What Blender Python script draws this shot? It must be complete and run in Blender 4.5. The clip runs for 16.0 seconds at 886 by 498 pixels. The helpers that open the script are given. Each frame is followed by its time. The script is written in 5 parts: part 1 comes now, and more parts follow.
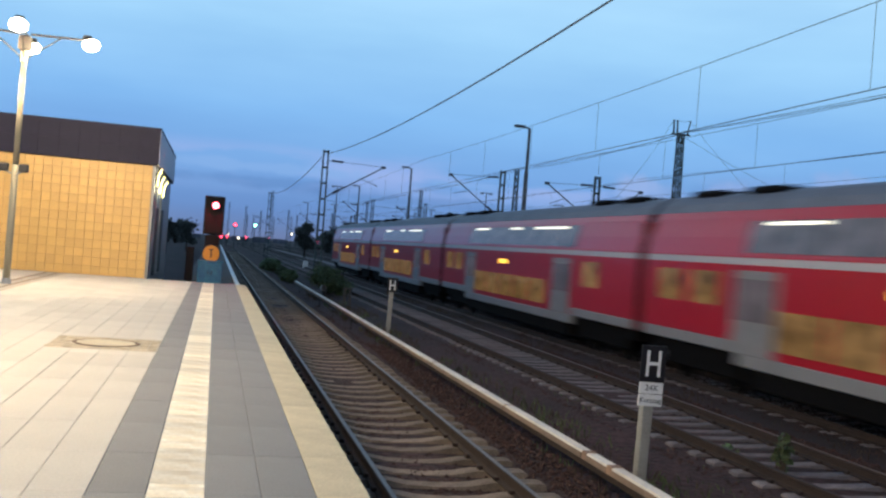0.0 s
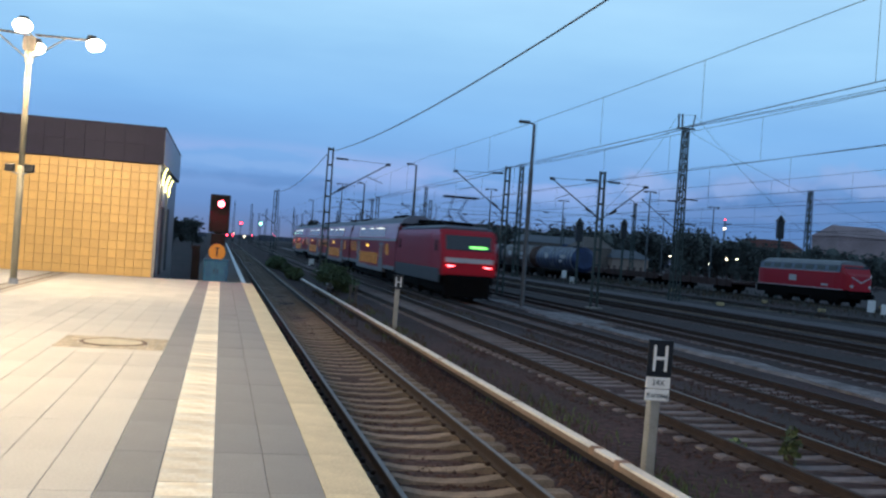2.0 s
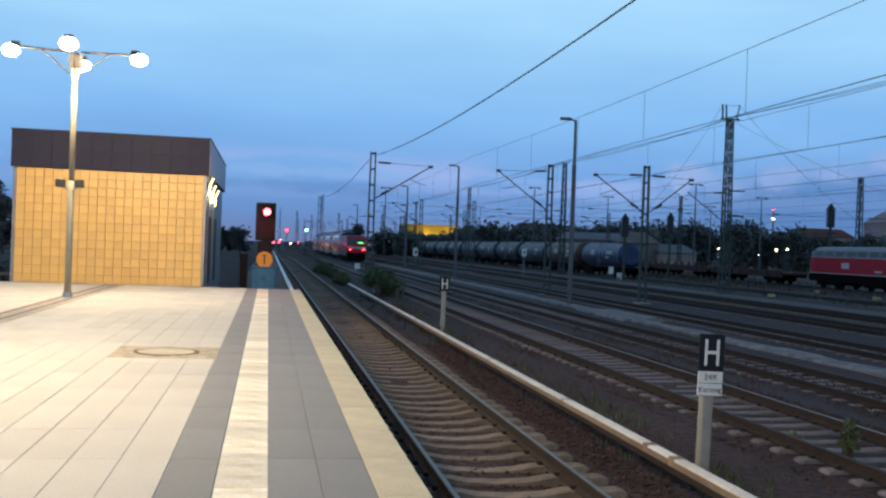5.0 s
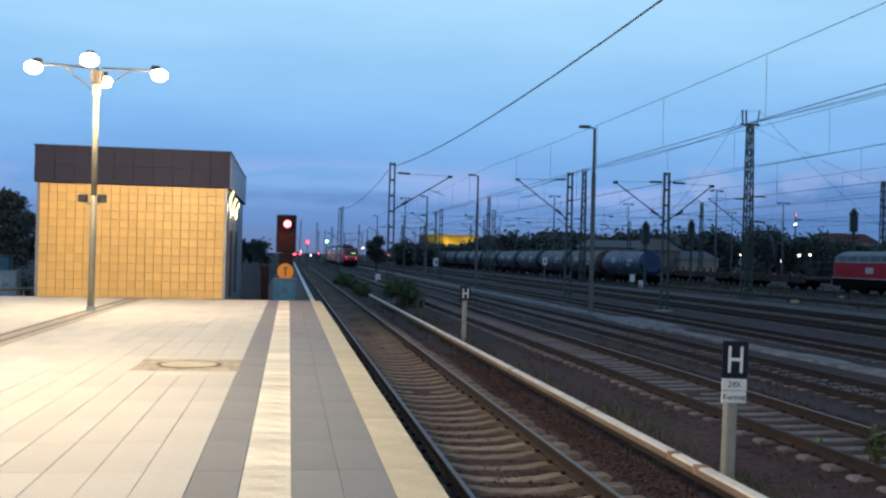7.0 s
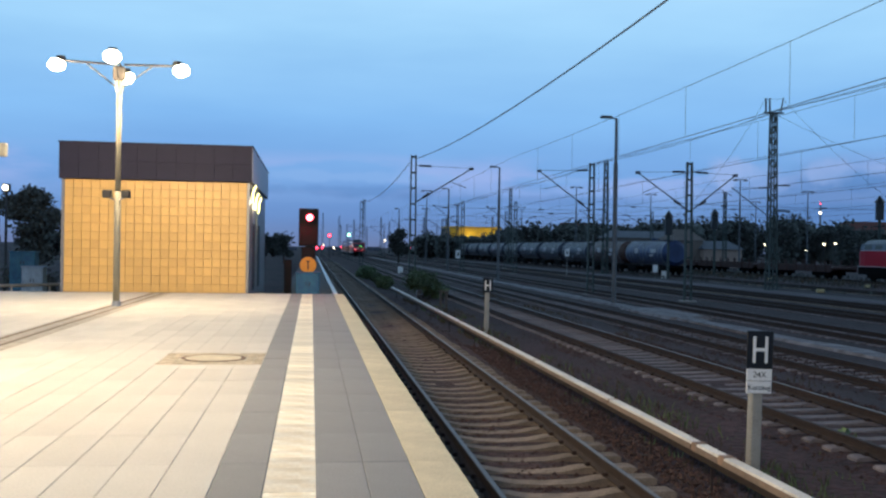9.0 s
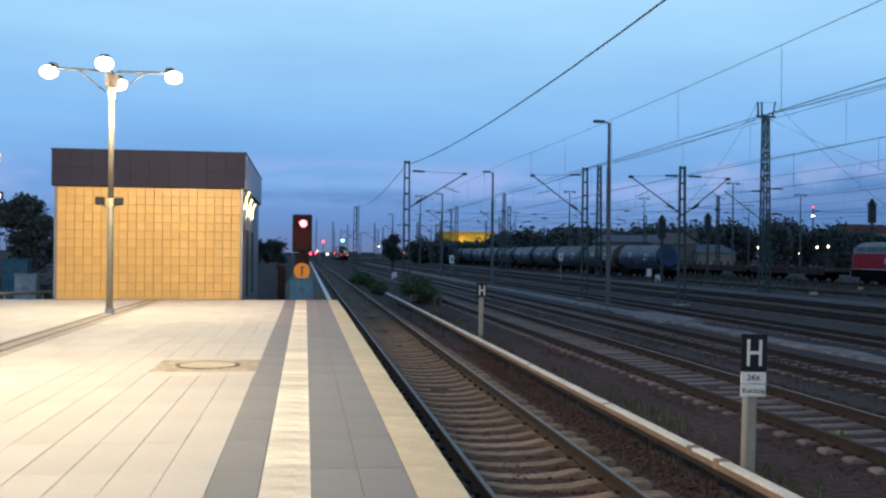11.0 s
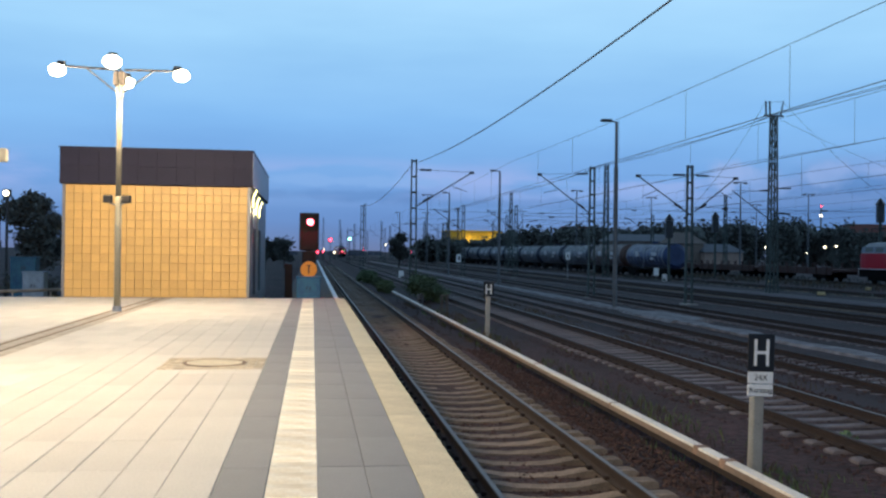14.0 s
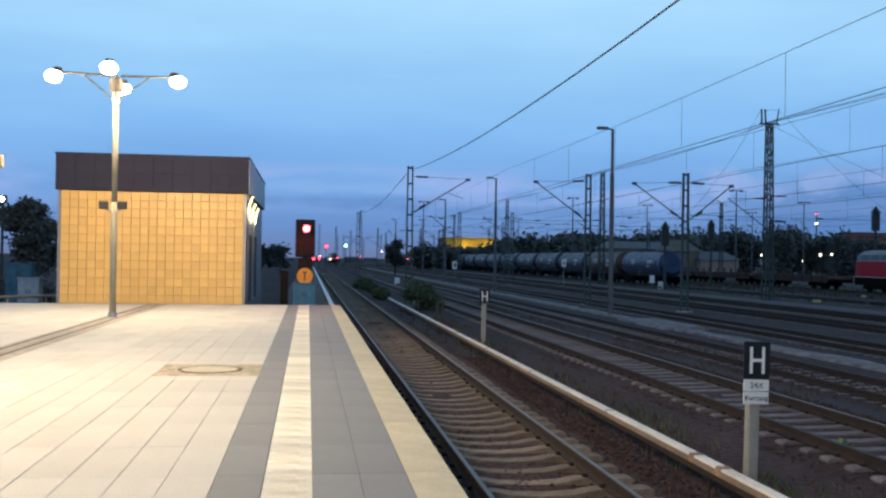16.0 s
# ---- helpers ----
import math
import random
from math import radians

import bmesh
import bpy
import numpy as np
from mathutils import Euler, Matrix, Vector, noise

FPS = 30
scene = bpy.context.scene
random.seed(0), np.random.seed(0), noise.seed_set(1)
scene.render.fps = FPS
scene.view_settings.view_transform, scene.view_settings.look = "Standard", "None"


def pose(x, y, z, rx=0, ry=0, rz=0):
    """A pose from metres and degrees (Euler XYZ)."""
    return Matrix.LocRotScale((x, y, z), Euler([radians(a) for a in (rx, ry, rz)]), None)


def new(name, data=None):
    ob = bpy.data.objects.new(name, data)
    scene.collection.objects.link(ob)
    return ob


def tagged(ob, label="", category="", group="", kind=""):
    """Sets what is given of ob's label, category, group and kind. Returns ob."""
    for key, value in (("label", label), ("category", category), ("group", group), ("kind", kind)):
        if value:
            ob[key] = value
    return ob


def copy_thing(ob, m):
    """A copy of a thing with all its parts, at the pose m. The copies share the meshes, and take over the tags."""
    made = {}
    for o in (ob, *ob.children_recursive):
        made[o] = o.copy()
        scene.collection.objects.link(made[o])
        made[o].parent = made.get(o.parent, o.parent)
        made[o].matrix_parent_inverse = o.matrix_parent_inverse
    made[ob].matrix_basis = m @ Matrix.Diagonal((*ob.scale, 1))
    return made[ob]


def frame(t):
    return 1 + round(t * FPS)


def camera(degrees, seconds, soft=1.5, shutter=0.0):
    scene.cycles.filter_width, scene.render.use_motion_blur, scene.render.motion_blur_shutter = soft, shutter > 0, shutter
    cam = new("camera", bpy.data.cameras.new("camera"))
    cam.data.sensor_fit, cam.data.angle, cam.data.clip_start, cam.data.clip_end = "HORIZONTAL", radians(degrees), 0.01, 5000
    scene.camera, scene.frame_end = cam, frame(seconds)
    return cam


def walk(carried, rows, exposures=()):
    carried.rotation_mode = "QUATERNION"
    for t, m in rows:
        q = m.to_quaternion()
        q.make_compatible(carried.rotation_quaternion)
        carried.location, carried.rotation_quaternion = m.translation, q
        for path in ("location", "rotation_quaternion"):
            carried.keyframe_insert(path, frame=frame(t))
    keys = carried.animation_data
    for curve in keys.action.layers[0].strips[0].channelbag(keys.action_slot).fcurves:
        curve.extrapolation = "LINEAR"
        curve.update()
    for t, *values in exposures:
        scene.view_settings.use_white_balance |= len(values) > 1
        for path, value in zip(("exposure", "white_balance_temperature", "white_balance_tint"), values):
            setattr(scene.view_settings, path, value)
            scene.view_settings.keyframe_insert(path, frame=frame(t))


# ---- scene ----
# camera: stands on the platform and turns
cam = camera(48.7, 16.0, soft=2.35, shutter=0.9)
PATH = [
    (0.0, pose(0, 0, 1.43, 90.20, -4.55, -13.10)),
    (0.5, pose(0, 0, 1.43, 90.35, -4.37, -13.47)),
    (1.0, pose(0, 0, 1.43, 90.43, -4.36, -13.38)),
    (1.5, pose(0, 0, 1.43, 90.03, -4.32, -13.15)),
    (2.0, pose(0, 0, 1.43, 89.97, -4.04, -12.77)),
    (2.5, pose(0, 0, 1.43, 89.56, -3.80, -12.52)),
    (3.0, pose(0, 0, 1.43, 89.63, -3.10, -12.12)),
    (3.5, pose(0, 0, 1.43, 89.84, -2.58, -11.64)),
    (4.0, pose(0, 0, 1.43, 89.88, -2.36, -11.17)),
    (6.5, pose(0, 0, 1.43, 90.17, -1.71, -9.03)),
    (7.0, pose(0, 0, 1.43, 90.42, -1.41, -8.94)),
    (7.5, pose(0, 0, 1.43, 90.13, -1.16, -8.44)),
    (8.0, pose(0, 0, 1.43, 90.09, -1.05, -7.88)),
    (8.5, pose(0, 0, 1.43, 89.99, -0.92, -7.71)),
    (9.0, pose(0, 0, 1.43, 89.94, -0.90, -7.65)),
    (11.5, pose(0, 0, 1.43, 90.28, -0.44, -8.11)),
    (12.0, pose(0, 0, 1.43, 89.94, -0.35, -8.09)),
    (12.5, pose(0, 0, 1.43, 90.14, -0.62, -7.86)),
    (13.0, pose(0, 0, 1.43, 90.25, -0.66, -7.77)),
    (13.5, pose(0, 0, 1.43, 90.14, -0.60, -7.80)),
    (14.0, pose(0, 0, 1.43, 90.17, -0.70, -7.61)),
    (14.5, pose(0, 0, 1.43, 90.26, -0.63, -7.56)),
    (15.0, pose(0, 0, 1.43, 90.38, -0.60, -7.47)),
    (15.5, pose(0, 0, 1.43, 90.58, -0.78, -7.66)),
    (16.0, pose(0, 0, 1.43, 90.58, -0.84, -7.84)),
]
walk(cam, PATH)
scene.view_settings.exposure = 0.0

# ---------------------------------------------------------------- world
world = bpy.data.worlds.new("dusk_sky")
scene.world = world
world.use_nodes = True
wn, wl = world.node_tree.nodes, world.node_tree.links
wn.clear()
w_out = wn.new("ShaderNodeOutputWorld")
w_bg = wn.new("ShaderNodeBackground")
w_tc = wn.new("ShaderNodeTexCoord")
w_sep = wn.new("ShaderNodeSeparateXYZ")
w_ramp = wn.new("ShaderNodeValToRGB")
w_sky = wn.new("ShaderNodeTexSky")
w_sky.sky_type, w_sky.sun_disc = "NISHITA", False
w_sky.sun_elevation, w_sky.sun_rotation = radians(1.0), radians(200)
wl.new(w_tc.outputs["Generated"], w_sep.inputs[0])
wl.new(w_sep.outputs["Z"], w_ramp.inputs[0])
el = w_ramp.color_ramp.elements
el[0].position, el[0].color = 0.0, (0.15, 0.21, 0.40, 1)
el[1].position, el[1].color = 1.0, (0.06, 0.10, 0.18, 1)
for p, c in ((0.03, (0.145, 0.295, 0.62, 1)), (0.07, (0.165, 0.37, 0.76, 1)), (0.13, (0.225, 0.50, 0.90, 1)),
             (0.21, (0.35, 0.66, 0.98, 1)), (0.30, (0.43, 0.73, 1.0, 1)), (0.55, (0.18, 0.31, 0.48, 1))):
    e = el.new(p)
    e.color = c
# soft streaks and small pink clouds low over the horizon
w_map = wn.new("ShaderNodeMapping")
w_map.inputs["Scale"].default_value = (5.0, 5.0, 22.0)
wl.new(w_tc.outputs["Generated"], w_map.inputs[0])
w_noise = wn.new("ShaderNodeTexNoise")
w_noise.inputs["Scale"].default_value, w_noise.inputs["Detail"].default_value = 1.3, 6.0
wl.new(w_map.outputs[0], w_noise.inputs["Vector"])
w_cr = wn.new("ShaderNodeValToRGB")
w_cr.color_ramp.elements[0].position, w_cr.color_ramp.elements[1].position = 0.44, 0.56
w_band = wn.new("ShaderNodeValToRGB")
be = w_band.color_ramp.elements
be[0].position, be[0].color = 0.044, (0, 0, 0, 1)
be[1].position, be[1].color = 0.098, (0, 0, 0, 1)
e = be.new(0.072)
e.color = (1, 1, 1, 1)
wl.new(w_noise.outputs[0], w_cr.inputs[0])
wl.new(w_sep.outputs["Z"], w_band.inputs[0])
w_mul = wn.new("ShaderNodeMath")
w_mul.operation = "MULTIPLY"
wl.new(w_cr.outputs[0], w_mul.inputs[0])
wl.new(w_band.outputs[0], w_mul.inputs[1])
w_mix = wn.new("ShaderNodeMix")
w_mix.data_type = "RGBA"
wl.new(w_mul.outputs[0], w_mix.inputs["Factor"])
wl.new(w_ramp.outputs[0], w_mix.inputs[6])
w_mix.inputs[7].default_value = (0.31, 0.45, 0.83, 1)
w_map2 = wn.new("ShaderNodeMapping")
w_map2.inputs["Scale"].default_value = (2.4, 2.4, 11.0)
wl.new(w_tc.outputs["Generated"], w_map2.inputs[0])
w_n2 = wn.new("ShaderNodeTexNoise")
w_n2.inputs["Scale"].default_value, w_n2.inputs["Detail"].default_value = 1.6, 4.0
wl.new(w_map2.outputs[0], w_n2.inputs["Vector"])
w_veil = wn.new("ShaderNodeMix")
w_veil.data_type, w_veil.blend_type = "RGBA", "MULTIPLY"
w_veil.inputs["Factor"].default_value = 0.36
w_vr = wn.new("ShaderNodeValToRGB")
w_vr.color_ramp.elements[0].position, w_vr.color_ramp.elements[0].color = 0.3, (0.72, 0.78, 0.88, 1)
w_vr.color_ramp.elements[1].position, w_vr.color_ramp.elements[1].color = 0.7, (1.25, 1.16, 1.08, 1)
wl.new(w_n2.outputs[0], w_vr.inputs[0])
wl.new(w_mix.outputs[2], w_veil.inputs[6])
wl.new(w_vr.outputs[0], w_veil.inputs[7])
w_add = wn.new("ShaderNodeMix")
w_add.data_type, w_add.blend_type = "RGBA", "ADD"
w_add.inputs["Factor"].default_value = 0.01
wl.new(w_veil.outputs[2], w_add.inputs[6])
wl.new(w_sky.outputs[0], w_add.inputs[7])
# banks of cloud: centre and half size in direction x and z, colour, weight
w_puff = wn.new("ShaderNodeTexNoise")
w_puff.inputs["Scale"].default_value, w_puff.inputs["Detail"].default_value = 34.0, 6.0
wl.new(w_tc.outputs["Generated"], w_puff.inputs["Vector"])


def w_math(op, a, b, third=None):
    n = wn.new("ShaderNodeMath")
    n.operation = op
    for i, v in enumerate((a, b, third)):
        if v is None:
            continue
        if isinstance(v, float):
            n.inputs[i].default_value = v
        else:
            wl.new(v, n.inputs[i])
    return n.outputs[0]


w_last = w_add.outputs[2]
PINK, PALE, DUSK = (0.32, 0.46, 0.80, 1), (0.25, 0.45, 0.82, 1), (0.085, 0.20, 0.47, 1)
for cx, cz, rx, rz, colour, weight, rough in (
        (0.56, 0.045, 0.22, 0.055, DUSK, 0.65, 0.3), (0.04, 0.056, 0.13, 0.007, DUSK, 0.3, 1.0), (0.20, 0.050, 0.16, 0.006, DUSK, 0.25, 1.0),
        (0.03, 0.071, 0.12, 0.007, PALE, 0.7, 1.2), (0.24, 0.070, 0.05, 0.004, PALE, 0.5, 1.2),
        (0.405, 0.079, 0.022, 0.018, PINK, 0.85, 1.5), (0.432, 0.073, 0.040, 0.014, PINK, 0.40, 1.5), (0.487, 0.078, 0.024, 0.013, PINK, 0.55, 1.6),
        (0.525, 0.081, 0.030, 0.010, PINK, 0.55, 1.6), (0.580, 0.090, 0.035, 0.015, PINK, 0.6, 1.6), (0.50, 0.055, 0.13, 0.008, PINK, 0.12, 1.6)):
    dx = w_math("DIVIDE", w_math("SUBTRACT", w_sep.outputs["X"], cx), rx)
    dz = w_math("DIVIDE", w_math("SUBTRACT", w_sep.outputs["Z"], cz), rz)
    dist = w_math("SQRT", w_math("ADD", w_math("MULTIPLY", dx, dx), w_math("MULTIPLY", dz, dz)), None)
    dist = w_math("MULTIPLY_ADD", w_math("SUBTRACT", w_puff.outputs[0], 0.5), rough * 1.6, dist)
    mr = wn.new("ShaderNodeMapRange")
    mr.interpolation_type = "SMOOTHSTEP"
    mr.inputs["From Min"].default_value, mr.inputs["From Max"].default_value = 1.15, 0.35
    mr.inputs["To Min"].default_value, mr.inputs["To Max"].default_value = 0.0, weight
    wl.new(dist, mr.inputs["Value"])
    mx = wn.new("ShaderNodeMix")
    mx.data_type = "RGBA"
    wl.new(mr.outputs[0], mx.inputs["Factor"])
    wl.new(w_last, mx.inputs[6])
    mx.inputs[7].default_value = colour
    w_last = mx.outputs[2]
wl.new(w_last, w_bg.inputs[0])
w_bg.inputs[1].default_value = 1.0
wl.new(w_bg.outputs[0], w_out.inputs[0])


# ---------------------------------------------------------------- materials
def mat(name, color, rough=0.7, metal=0.0, var=0.25, scale=3.0, fine=40.0, bump=0.15, depth=0.01, emit=None, power=0.0,
        tone=None, rand=0.0, spec=0.5, coat=0.0, fvar=None):
    """Colour varied at two scales, with fine relief; tone is a second colour for the large patches."""
    m = bpy.data.materials.new(name)
    m.use_nodes = True
    n, l = m.node_tree.nodes, m.node_tree.links
    b = n["Principled BSDF"]
    b.inputs["Roughness"].default_value, b.inputs["Metallic"].default_value = rough, metal
    b.inputs["Specular IOR Level"].default_value = spec
    b.inputs["Coat Weight"].default_value = coat
    tc = n.new("ShaderNodeTexCoord")
    big, small = n.new("ShaderNodeTexNoise"), n.new("ShaderNodeTexNoise")
    big.inputs["Scale"].default_value, big.inputs["Detail"].default_value = scale, 5.0
    small.inputs["Scale"].default_value, small.inputs["Detail"].default_value = fine, 4.0
    l.new(tc.outputs["Object"], big.inputs["Vector"])
    l.new(tc.outputs["Object"], small.inputs["Vector"])
    ramp = n.new("ShaderNodeValToRGB")
    t = tone or tuple(c * (1 - var) for c in color)
    ramp.color_ramp.elements[0].position, ramp.color_ramp.elements[0].color = 0.35, (*t, 1)
    ramp.color_ramp.elements[1].position, ramp.color_ramp.elements[1].color = 0.65, (*color, 1)
    l.new(big.outputs[0], ramp.inputs[0])
    fr = n.new("ShaderNodeMapRange")
    fv = var if fvar is None else fvar
    fr.inputs["From Min"].default_value, fr.inputs["From Max"].default_value = 0.3, 0.7
    fr.inputs["To Min"].default_value, fr.inputs["To Max"].default_value = 1 - fv, 1 + fv * 0.6
    l.new(small.outputs[0], fr.inputs["Value"])
    mul = n.new("ShaderNodeMix")
    mul.data_type, mul.blend_type = "RGBA", "MULTIPLY"
    mul.inputs["Factor"].default_value = 1.0
    l.new(ramp.outputs[0], mul.inputs[6])
    l.new(fr.outputs[0], mul.inputs[7])
    last = mul.outputs[2]
    if rand:
        oi = n.new("ShaderNodeObjectInfo")
        rr = n.new("ShaderNodeMapRange")
        rr.inputs["To Min"].default_value, rr.inputs["To Max"].default_value = 1 - rand, 1 + rand
        l.new(oi.outputs["Random"], rr.inputs["Value"])
        m2 = n.new("ShaderNodeMix")
        m2.data_type, m2.blend_type = "RGBA", "MULTIPLY"
        m2.inputs["Factor"].default_value = 1.0
        l.new(last, m2.inputs[6])
        l.new(rr.outputs[0], m2.inputs[7])
        last = m2.outputs[2]
        isl = n.new("ShaderNodeNewGeometry")
        r3 = n.new("ShaderNodeMapRange")
        r3.inputs["To Min"].default_value, r3.inputs["To Max"].default_value = 1 - rand, 1 + rand
        l.new(isl.outputs["Random Per Island"], r3.inputs["Value"])
        m3 = n.new("ShaderNodeMix")
        m3.data_type, m3.blend_type = "RGBA", "MULTIPLY"
        m3.inputs["Factor"].default_value = 1.0
        l.new(last, m3.inputs[6])
        l.new(r3.outputs[0], m3.inputs[7])
        last = m3.outputs[2]
    l.new(last, b.inputs["Base Color"])
    if bump:
        bp = n.new("ShaderNodeBump")
        bp.inputs["Strength"].default_value, bp.inputs["Distance"].default_value = bump, depth
        l.new(small.outputs[0], bp.inputs["Height"])
        l.new(bp.outputs[0], b.inputs["Normal"])
    if emit:
        b.inputs["Emission Color"].default_value = (*emit, 1)
        b.inputs["Emission Strength"].default_value = power
        if var:
            glow = n.new("ShaderNodeMath")
            glow.operation = "MULTIPLY"
            glow.inputs[1].default_value = power
            l.new(fr.outputs[0], glow.inputs[0])
            l.new(glow.outputs[0], b.inputs["Emission Strength"])
    return m


M_SLAB = mat("pale_paving", (0.63, 0.595, 0.54), 0.75, var=0.10, scale=1.2, fine=55, bump=0.15, depth=0.004, rand=0.05)
M_GREY = mat("grey_paving", (0.25, 0.25, 0.26), 0.7, var=0.14, scale=1.5, fine=70, bump=0.15, depth=0.004, rand=0.05)
M_TACT = mat("tactile_white", (0.80, 0.77, 0.68), 0.7, var=0.12, scale=6, fine=40, bump=0.2, depth=0.003, rand=0.17, tone=(0.68, 0.60, 0.46))
M_EDGE = mat("edge_slab", (0.62, 0.55, 0.40), 0.8, var=0.20, scale=3, fine=60, bump=0.25, depth=0.005, rand=0.06)
M_JOINT = mat("joint_sand", (0.54, 0.48, 0.40), 0.95, var=0.3, scale=6, fine=90)
M_CONC = mat("concrete", (0.30, 0.29, 0.27), 0.85, var=0.25, scale=2, fine=60, bump=0.3, depth=0.006)
M_CONCD = mat("dirty_concrete", (0.10, 0.09, 0.085), 0.9, var=0.4, scale=2, fine=50, bump=0.3, depth=0.006)
M_TILE = mat("ochre_tile", (0.63, 0.39, 0.125), 0.42, var=0.12, scale=1.5, fine=25, bump=0.05, rand=0.07)
M_GROUT = mat("grout", (0.47, 0.285, 0.095), 0.9, var=0.2)
M_FASCIA = mat("slate_fascia", (0.022, 0.022, 0.046), 0.7, spec=0.25, var=0.22, scale=2.5, fine=50, bump=0.15)
M_SIDE = mat("grey_cladding", (0.22, 0.22, 0.23), 0.35, metal=0.3, var=0.12, scale=2, fine=40)
M_GALV = mat("galvanised_steel", (0.34, 0.35, 0.36), 0.45, metal=0.6, var=0.2, scale=4, fine=60, bump=0.1)
M_MAST = mat("green_mast_paint", (0.035, 0.055, 0.052), 0.6, var=0.3, scale=3, fine=40, bump=0.1)
M_DARK = mat("dark_steel", (0.03, 0.032, 0.036), 0.55, metal=0.2, var=0.3, scale=3, fine=40)
M_MATT = mat("matt_black", (0.014, 0.013, 0.015), 0.9, var=0.2, scale=4, fine=30, spec=0.15)
M_BLACK = mat("black_enamel", (0.008, 0.008, 0.010), 0.35, var=0.2, scale=8, fine=60, bump=0.03)
M_WHITE = mat("white_enamel", (0.72, 0.72, 0.72), 0.4, var=0.08, scale=8, fine=50, bump=0.03)
M_RAIL = mat("rusty_rail_web", (0.034, 0.020, 0.016), 0.8, metal=0.2, var=0.35, scale=5, fine=60, bump=0.3, depth=0.004)
M_SHINE = mat("worn_rail_head_glint", (0.20, 0.175, 0.16), 0.48, metal=0.7, var=0.2, scale=4, fine=50, bump=0.05)
M_DULL = mat("glintless_rail_head", (0.040, 0.030, 0.030), 0.7, metal=0.3, var=0.3, scale=4, fine=50, bump=0.05)
M_SLEEP = mat("sleeper", (0.205, 0.165, 0.135), 0.9, var=0.35, scale=6, fine=45, bump=0.5, depth=0.01, rand=0.2)
M_SLEEPC = mat("concrete_sleeper", (0.19, 0.165, 0.175), 0.9, var=0.3, scale=6, fine=45, bump=0.4, depth=0.01, rand=0.2)
M_GROUND = mat("yard_ground", (0.048, 0.0205, 0.025), 0.95, var=0.5, scale=0.22, fine=9, bump=1.0, depth=0.05, tone=(0.020, 0.0086, 0.0108), fvar=0.7)
M_STONE = mat("ballast_stone", (0.058, 0.029, 0.025), 0.9, var=0.4, scale=5, fine=40, rand=0.45)
M_PATH = mat("gravel_path", (0.27, 0.25, 0.26), 0.95, var=0.4, scale=1.6, fine=20, bump=0.6, depth=0.03, tone=(0.13, 0.115, 0.12))
M_PATHD = mat("dull_gravel_path", (0.10, 0.083, 0.094), 0.95, var=0.35, scale=0.8, fine=14, bump=0.6, depth=0.03)
M_COVER = mat("cream_rail_cover", (0.78, 0.73, 0.66), 0.55, var=0.2, scale=1.2, fine=30, bump=0.1, rand=0.05)
M_COVERT = mat("tan_cover_side", (0.24, 0.17, 0.125), 0.6, var=0.25, scale=1.5, fine=30)
M_COVERS = mat("cover_band", (0.30, 0.19, 0.13), 0.7, var=0.3, scale=4, fine=40)
M_LAMP = mat("lit_globe", (0.9, 0.85, 0.7), 0.3, var=0, emit=(1.0, 0.86, 0.58), power=30.0)
M_SETT = mat("setts", (0.58, 0.49, 0.36), 0.85, var=0.3, scale=8, fine=60, rand=0.2)
M_RUSTY = mat("rusty_iron", (0.20, 0.13, 0.09), 0.8, metal=0.3, var=0.3, scale=8, fine=60)
M_TUBE = mat("lit_tube", (0.8, 0.8, 0.5), 0.4, var=0, emit=(1.0, 0.85, 0.30), power=5.0)
M_CREAM = mat("cream_paint", (0.25, 0.23, 0.17), 0.5, var=0.12, scale=4, fine=40, bump=0.05)
M_RED = mat("red_paint", (0.42, 0.008, 0.022), 0.35, var=0.10, scale=1.5, fine=30, bump=0.02, spec=0.3, coat=0.4)
# bellows tinted toward the body red so coach joints show no dark gap
M_GANG = mat("red_gangway_bellows", (0.16, 0.012, 0.018), 0.7, var=0.2, scale=3, fine=20)
M_ROOF = mat("grey_train_roof", (0.155, 0.175, 0.23), 0.6, var=0.2, scale=1.0, fine=20, bump=0.05)
M_STRIPE = mat("pale_train_stripe", (0.45, 0.45, 0.47), 0.4, var=0.08, scale=2, fine=30, bump=0.02)
# grey band coloured darker to deepen the shade low on the train
M_BAND = mat("shaded_grey_band", (0.055, 0.055, 0.060), 0.6, var=0.25, scale=2, fine=30)
# faint lavender emission in the glass stands in for the lit interior
M_UPGLASS = mat("faintly_glowing_glass", (0.085, 0.08, 0.095), 0.25, var=0.6, scale=0.8, fine=1.5, bump=0.0, spec=0.5, emit=(0.75, 0.58, 0.64), power=0.065)
M_SILL = mat("grey_train_sill", (0.24, 0.24, 0.25), 0.55, var=0.2, scale=2, fine=30, bump=0.05)
M_UNDER = mat("near_black_underframe", (0.006, 0.0055, 0.006), 0.95, var=0.3, scale=4, fine=30, spec=0.1)
M_GLASS = mat("dark_window_glass", (0.045, 0.05, 0.06), 0.08, var=0.1, scale=3, fine=20, bump=0.0, spec=0.8)
M_WARM = mat("lit_window", (0.20, 0.13, 0.07), 0.15, var=0.75, scale=1.2, fine=2.2, bump=0.0, emit=(1.0, 0.52, 0.16), power=0.14)
M_TUBEW = mat("train_ceiling_light", (0.9, 0.9, 0.8), 0.3, var=0, emit=(1.0, 0.93, 0.74), power=1.4)
M_AMBER = mat("amber_display", (0.6, 0.4, 0.1), 0.3, var=0, emit=(1.0, 0.55, 0.05), power=2.2)
M_GREENL = mat("green_display", (0.1, 0.5, 0.1), 0.3, var=0, emit=(0.25, 1.0, 0.20), power=2.0)
M_TAIL = mat("red_tail_light", (0.6, 0.05, 0.05), 0.3, var=0, emit=(1.0, 0.07, 0.09), power=14.0)
